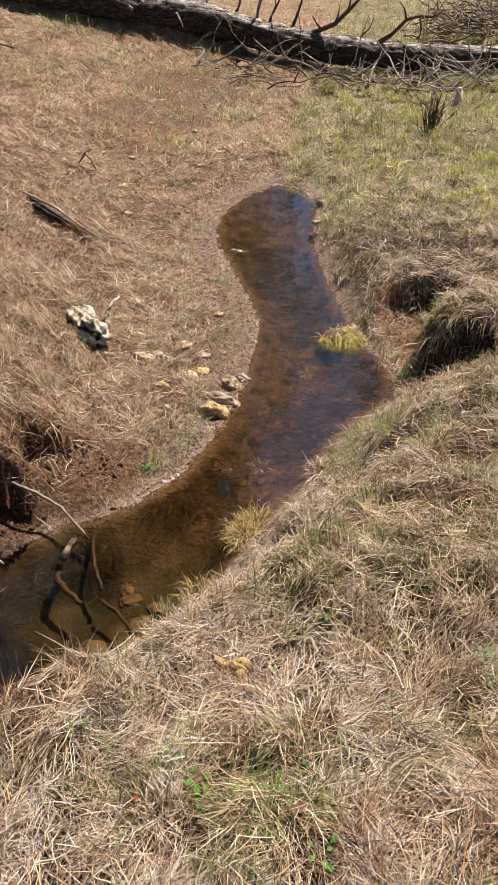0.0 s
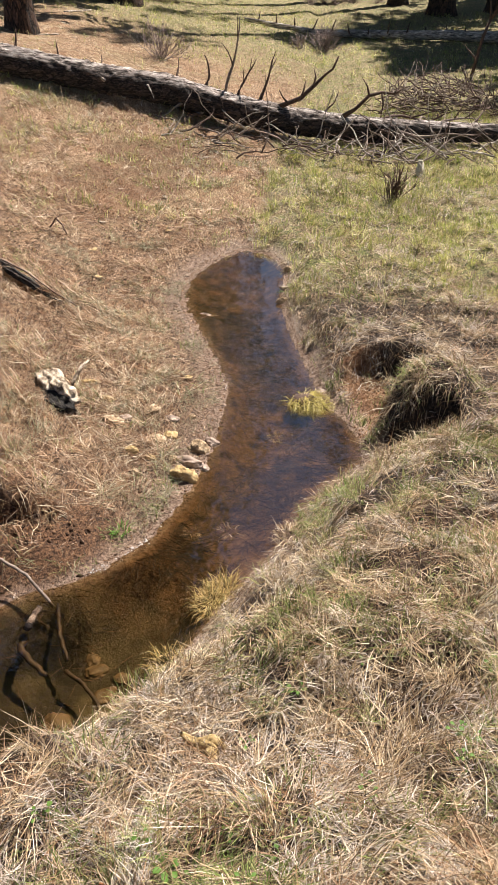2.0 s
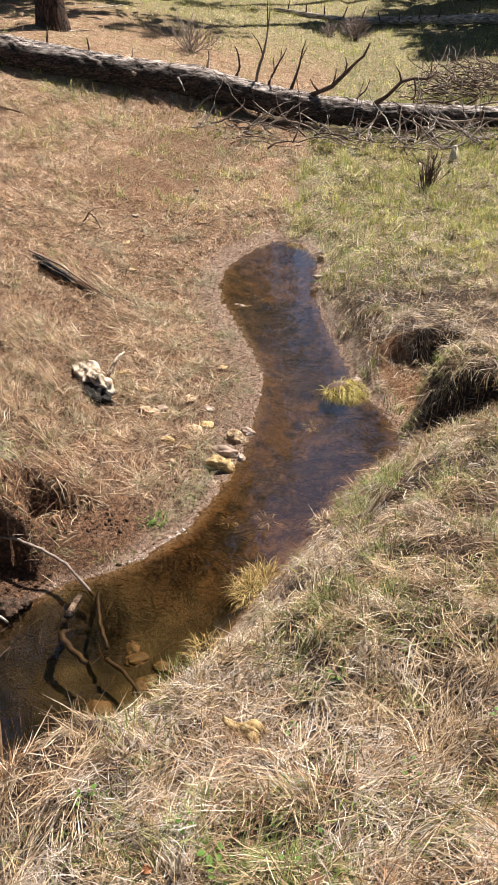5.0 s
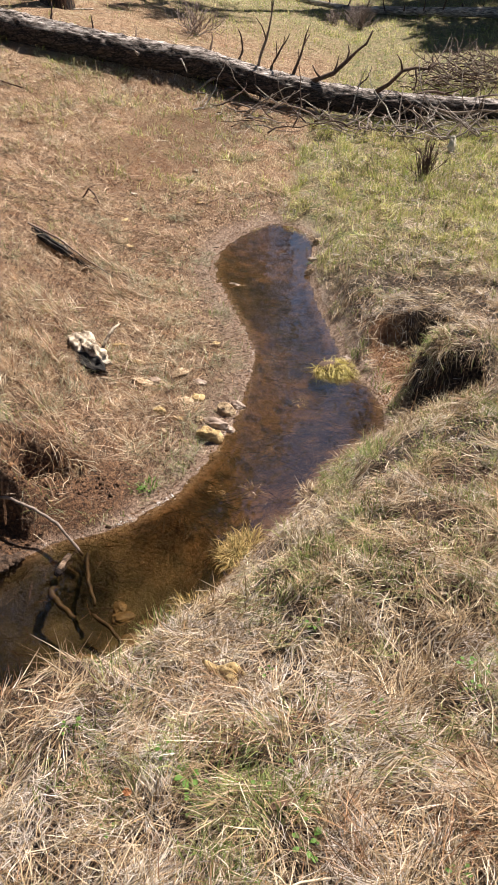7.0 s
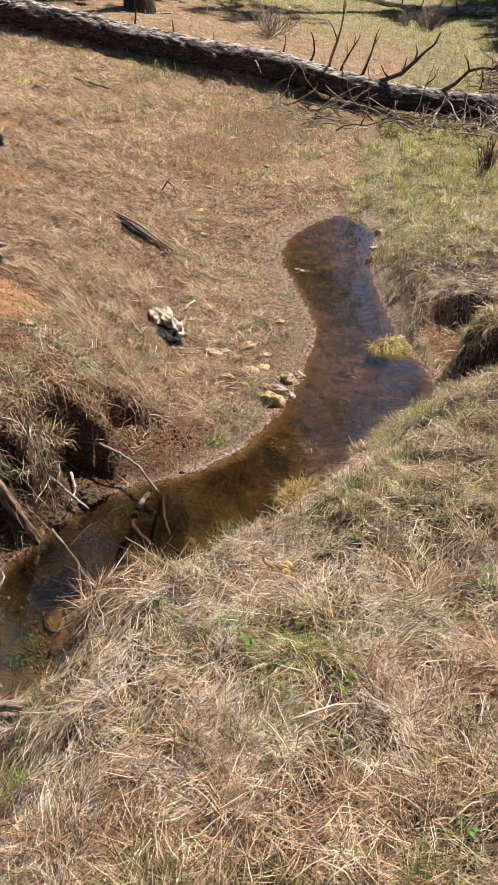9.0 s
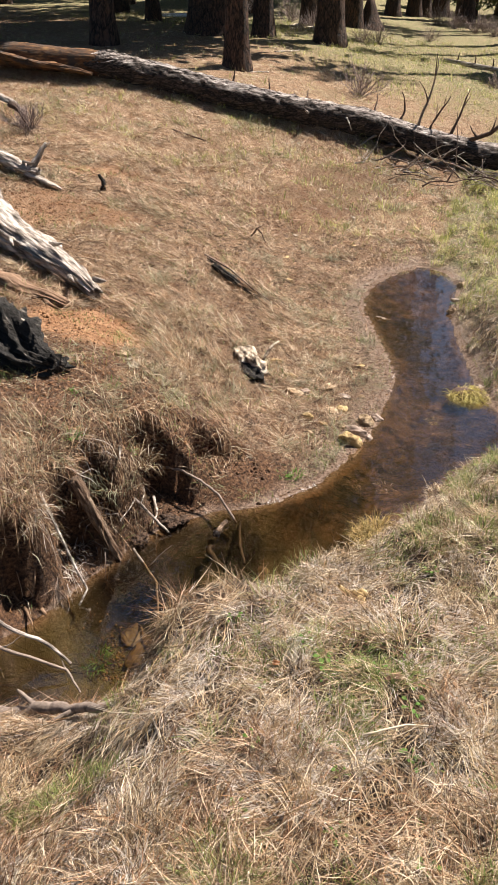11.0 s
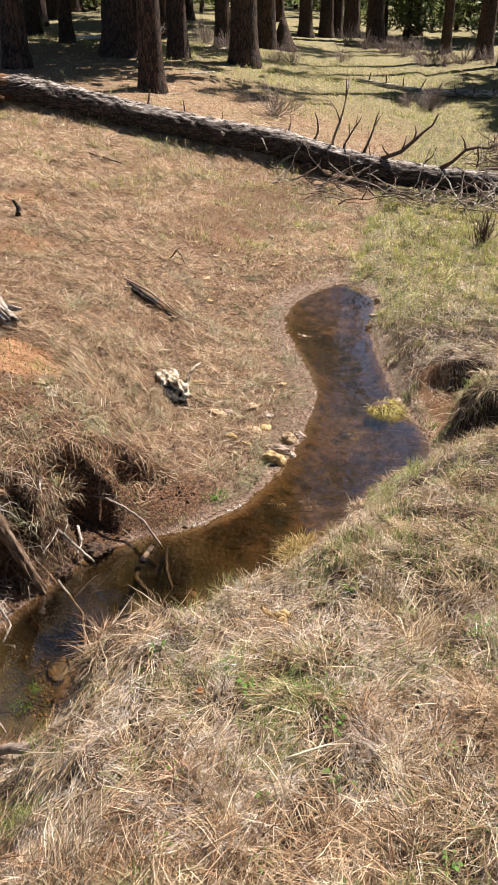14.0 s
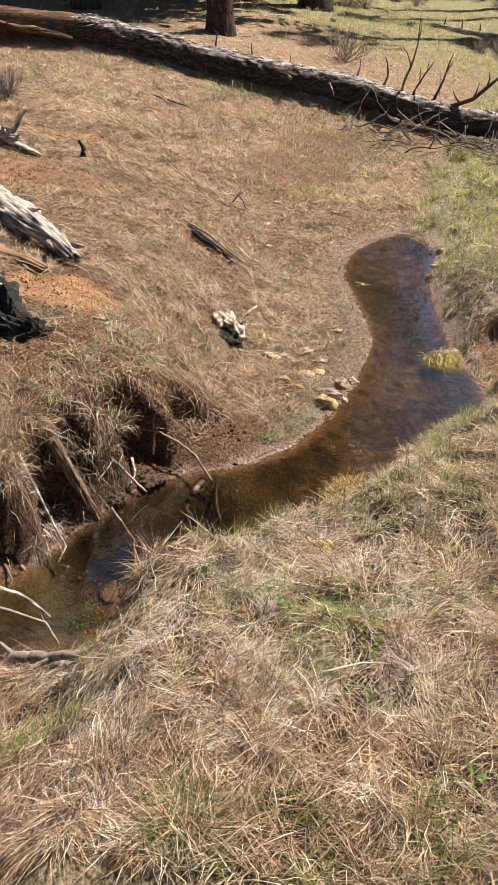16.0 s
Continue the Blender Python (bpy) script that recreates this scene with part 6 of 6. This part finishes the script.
dead_wood("rotten_slab", (-6.4, 9.46, 0.80), (-4.75, 9.46, 0.55), 0.085, 0.06, ORANGE, "rotten orange-brown slab leaning against the fallen log", "dead wood", 43, 0.6, 0.6, 40, 90, 6, wild=0.6)
dead_wood("weathered_log", (-3.75, 4.72, 0.26), (-2.06, 3.57, -0.035), 0.17, 0.075, PALEWOOD, "silver-grey weathered split log end", "log", 31, 0.8, 0.55, 56, 100, 10, wild=0.5)
dead_wood("old_log", (-3.1, 3.62, 0.05), (-2.17, 3.40, -0.06), 0.12, 0.05, BROWNWOOD, "brown rotten log piece half sunk in soil", "log", 32, 0.7, 0.4, 40, 60, 4)
dead_wood("charred_stump", (-2.75, 2.86, 0.12), (-1.74, 2.47, -0.01), 0.19, 0.13, CHAR, "black charred broken stump with splintered top", "stump", 33, 0.95, 0.75, 72, 110, 0, wild=1.0)
dead_wood("bleached_splinter", (-2.5, 2.86, 0.20), (-2.02, 2.66, 0.13), 0.06, 0.03, PALEWOOD, "bleached splinters on the charred stump", "dead wood", 34, 0.6, 0.6, 30, 40, 8)
dead_wood("driftwood", (-4.5, 6.0, 0.34), (-3.50, 5.60, 0.20), 0.10, 0.05, PALEWOOD, "bleached twisted root on the slope", "root", 35, 0.8, 0.5, 36, 60, 6)
dead_wood("driftwood", (-3.62, 5.64, 0.17), (-3.46, 5.72, 0.42), 0.05, 0.02, PALEWOOD, "bleached broken root stub on the slope", "root", 36, 0.8, 0.5, 24, 30, 3)
dead_wood("driftwood", (-3.62, 5.62, 0.18), (-3.26, 5.52, 0.09), 0.04, 0.012, PALEWOOD, "thin bleached root end on the slope", "root", 38, 0.8, 0.3, 24, 30, 2)
dead_wood("driftwood", (-5.6, 7.9, 0.42), (-4.75, 7.5, 0.46), 0.055, 0.04, PALEWOOD, "bleached arched root on the slope", "root", 37, 0.8, 0.3, 30, 40, 3, 0.08)
dead_wood("driftwood", (-4.8, 7.5, 0.46), (-4.48, 7.27, 0.24), 0.045, 0.025, DARKTWIG, "dark end of the arched root", "root", 39, 0.8, 0.4, 30, 40, 3, 0.06)
for i, (x, y) in enumerate(((-1.34, 1.62), (-1.42, 1.7), (-1.38, 1.95), (-1.28, 2.2), (-1.35, 2.3), (-1.1, 2.6), (-1.5, 1.5), (-1.45, 1.85), (-1.25, 2.05), (-1.3, 1.75), (-1.5, 1.4), (-1.58, 1.32), (-1.42, 1.45), (-1.62, 1.5), (-1.4, 1.55), (-1.55, 1.65), (-1.48, 1.95), (-1.7, 1.25), (-1.36, 1.48), (-1.18, 2.32), (-0.98, 2.62), (-1.5, 1.28))):
    rr = random.Random(300 + i)
    z = ground_z(x, y) + 0.03
    pts = wander(rr, (x - 0.05, y, z), rr.uniform(-1.4, 0.2), rr.uniform(-0.9, -0.1), rr.uniform(0.12, 0.3), 5, 0.35)
    root = part("root", tube(bmesh.new(), pts, taper(6, rr.uniform(0.004, 0.009), 0.002), 7), PALEWOOD if i % 2 else BROWNWOOD)
    tagged(root, "thin bare root hanging from the cut bank", "root", "bare roots on the cut bank")

# the bleached wood chunk on the shore
ch = thing("bleached_wood", "white bleached knotty wood chunk with a dark underside", "dead wood", (-1.07, 3.66, ground_z(-1.07, 3.66)))
ch.scale = (1.25, 1.25, 1.25)
part("chunk", rock_bm((0.075, 0.055, 0.055), 51, 4, 4, 0.36), BONE, ch).matrix_basis = pose(-0.055, 0.05, 0.045, 10, 20, -40)
part("chunk", rock_bm((0.085, 0.04, 0.042), 52, 4, 4, 0.36), BONE, ch).matrix_basis = pose(0.02, -0.03, 0.04, 0, 15, -45)
part("dark_wood", rock_bm((0.10, 0.045, 0.035), 53, 3, 4, 0.4), CHAR, ch).matrix_basis = pose(-0.01, -0.045, 0.015, 0, 0, -40)
part("prong", tube(bmesh.new(), [(0.04, 0.0, 0.05), (0.05, 0.03, 0.075), (0.06, 0.06, 0.09), (0.075, 0.09, 0.11), (0.10, 0.12, 0.12)], [0.007, 0.008, 0.007, 0.006, 0.003], 8), BONE, ch)

# curled dry bark and leaves
cob = thing("dry_husk", "curled yellow dry husk lying on the grass", "husk", (-0.10, 1.29, ground_z(-0.10, 1.29) + 0.03), turn=-28)
cob.scale = (1.15, 1.15, 1.15)
for k, (ln, off, tilt) in enumerate(((0.10, 0.0, 0), (0.07, 0.016, 14), (0.05, -0.012, -25))):
    bm, rows = bmesh.new(), []
    for i in range(11):
        t = i / 10 - 0.5
        w = 0.011 * (1 - (1.7 * abs(t)) ** 2) + 0.002
        rows.append([bm.verts.new((t * ln, off + w * math.cos(a), 0.012 + w * math.sin(a) + 0.008 * math.sin(t * 7 + k) + 0.002 * noise.noise((t * 30, a, k)))) for a in (-0.4, 0.5, 1.4, 2.3, 3.3)])
    shell = [bm.faces.new((a[j], a[j + 1], b[j + 1], b[j])) for a, b in zip(rows, rows[1:]) for j in range(4)]
    bmesh.ops.solidify(bm, geom=shell, thickness=0.0012)
    part("curl", bm, DRYLEAF, cob).matrix_basis = pose(0.02 * k, 0, 0, 0, 0, tilt)


def flake(x, y, ln, wd, turn, material, name, label, seed, lift=0.03):
    bm, rng, rows = bmesh.new(), random.Random(seed), []
    for i in range(7):
        t = i / 6 - 0.5
        w = wd * (1 - (2 * abs(t)) ** 2.2) * rng.uniform(0.75, 1.1) + 0.001
        z = 0.006 * math.sin(t * 5 + seed) * ln / 0.1
        rows.append([bm.verts.new((t * ln, -w, z)), bm.verts.new((t * ln, 0, z + 0.35 * w)), bm.verts.new((t * ln, w, z))])
    top = [bm.faces.new((a[j], a[j + 1], b[j + 1], b[j])) for a, b in zip(rows, rows[1:]) for j in range(2)]
    bmesh.ops.solidify(bm, geom=top, thickness=0.0012)
    ob = part(name, bm, material)
    ob.matrix_world = pose(x, y, max(ground_z(x, y), WATER_Z - 0.02) + lift, rng.uniform(-8, 8), rng.uniform(-8, 8), turn)
    return tagged(ob, label, "bark" if "bark" in name else "leaf", "fallen leaves" if name == "leaf" else "")


flake(0.358, 0.921, 0.12, 0.008, 8, BROWNWOOD, "bark_piece", "reddish brown strip of bark lying on the grass", 1, 0.02)
flake(0.08, 0.88, 0.07, 0.012, 25, BROWNWOOD, "bark_piece", "small brown bark flake on the grass", 2, 0.035)
flake(-0.27, 0.93, 0.025, 0.010, 40, ORANGELEAF, "leaf", "small orange dry leaf on the straw", 3, 0.035)
for i, (x, y, ln, m) in enumerate(((-1.48, 6.68, 0.08, BONE), (-1.41, 6.0, 0.09, DRYLEAF), (-1.05, 7.5, 0.09, BONE), (-0.46, 4.1, 0.06, DRYLEAF), (-0.89, 4.39, 0.06, BONE), (-1.5, 2.8, 0.09, BONE), (-1.55, 2.86, 0.06, BONE), (-0.98, 4.9, 0.06, DRYLEAF),
                                    (-1.25, 5.45, 0.06, DRYLEAF), (-0.75, 7.0, 0.1, PSTONE), (-0.4, 7.3, 0.12, DRYLEAF), (-0.9, 6.6, 0.06, DRYLEAF), (0.08, 2.45, 0.05, BONE), (0.9, 8.0, 0.06, BONE), (0.6, 7.6, 0.07, DRYLEAF), (1.3, 7.0, 0.06, BONE), (0.5, 1.6, 0.03, BONE))):
    flake(x, y, ln, ln * 0.3, i * 67, m, "leaf", "pale dry leaf lying on the litter", 10 + i, 0.015)
ck = flake(-0.43, 5.1, 0.13, 0.018, 15, BONE, "wood_chip", "white wood chip lying in shallow water", 60, 0.0)
ck.location.z = WATER_Z + 0.004
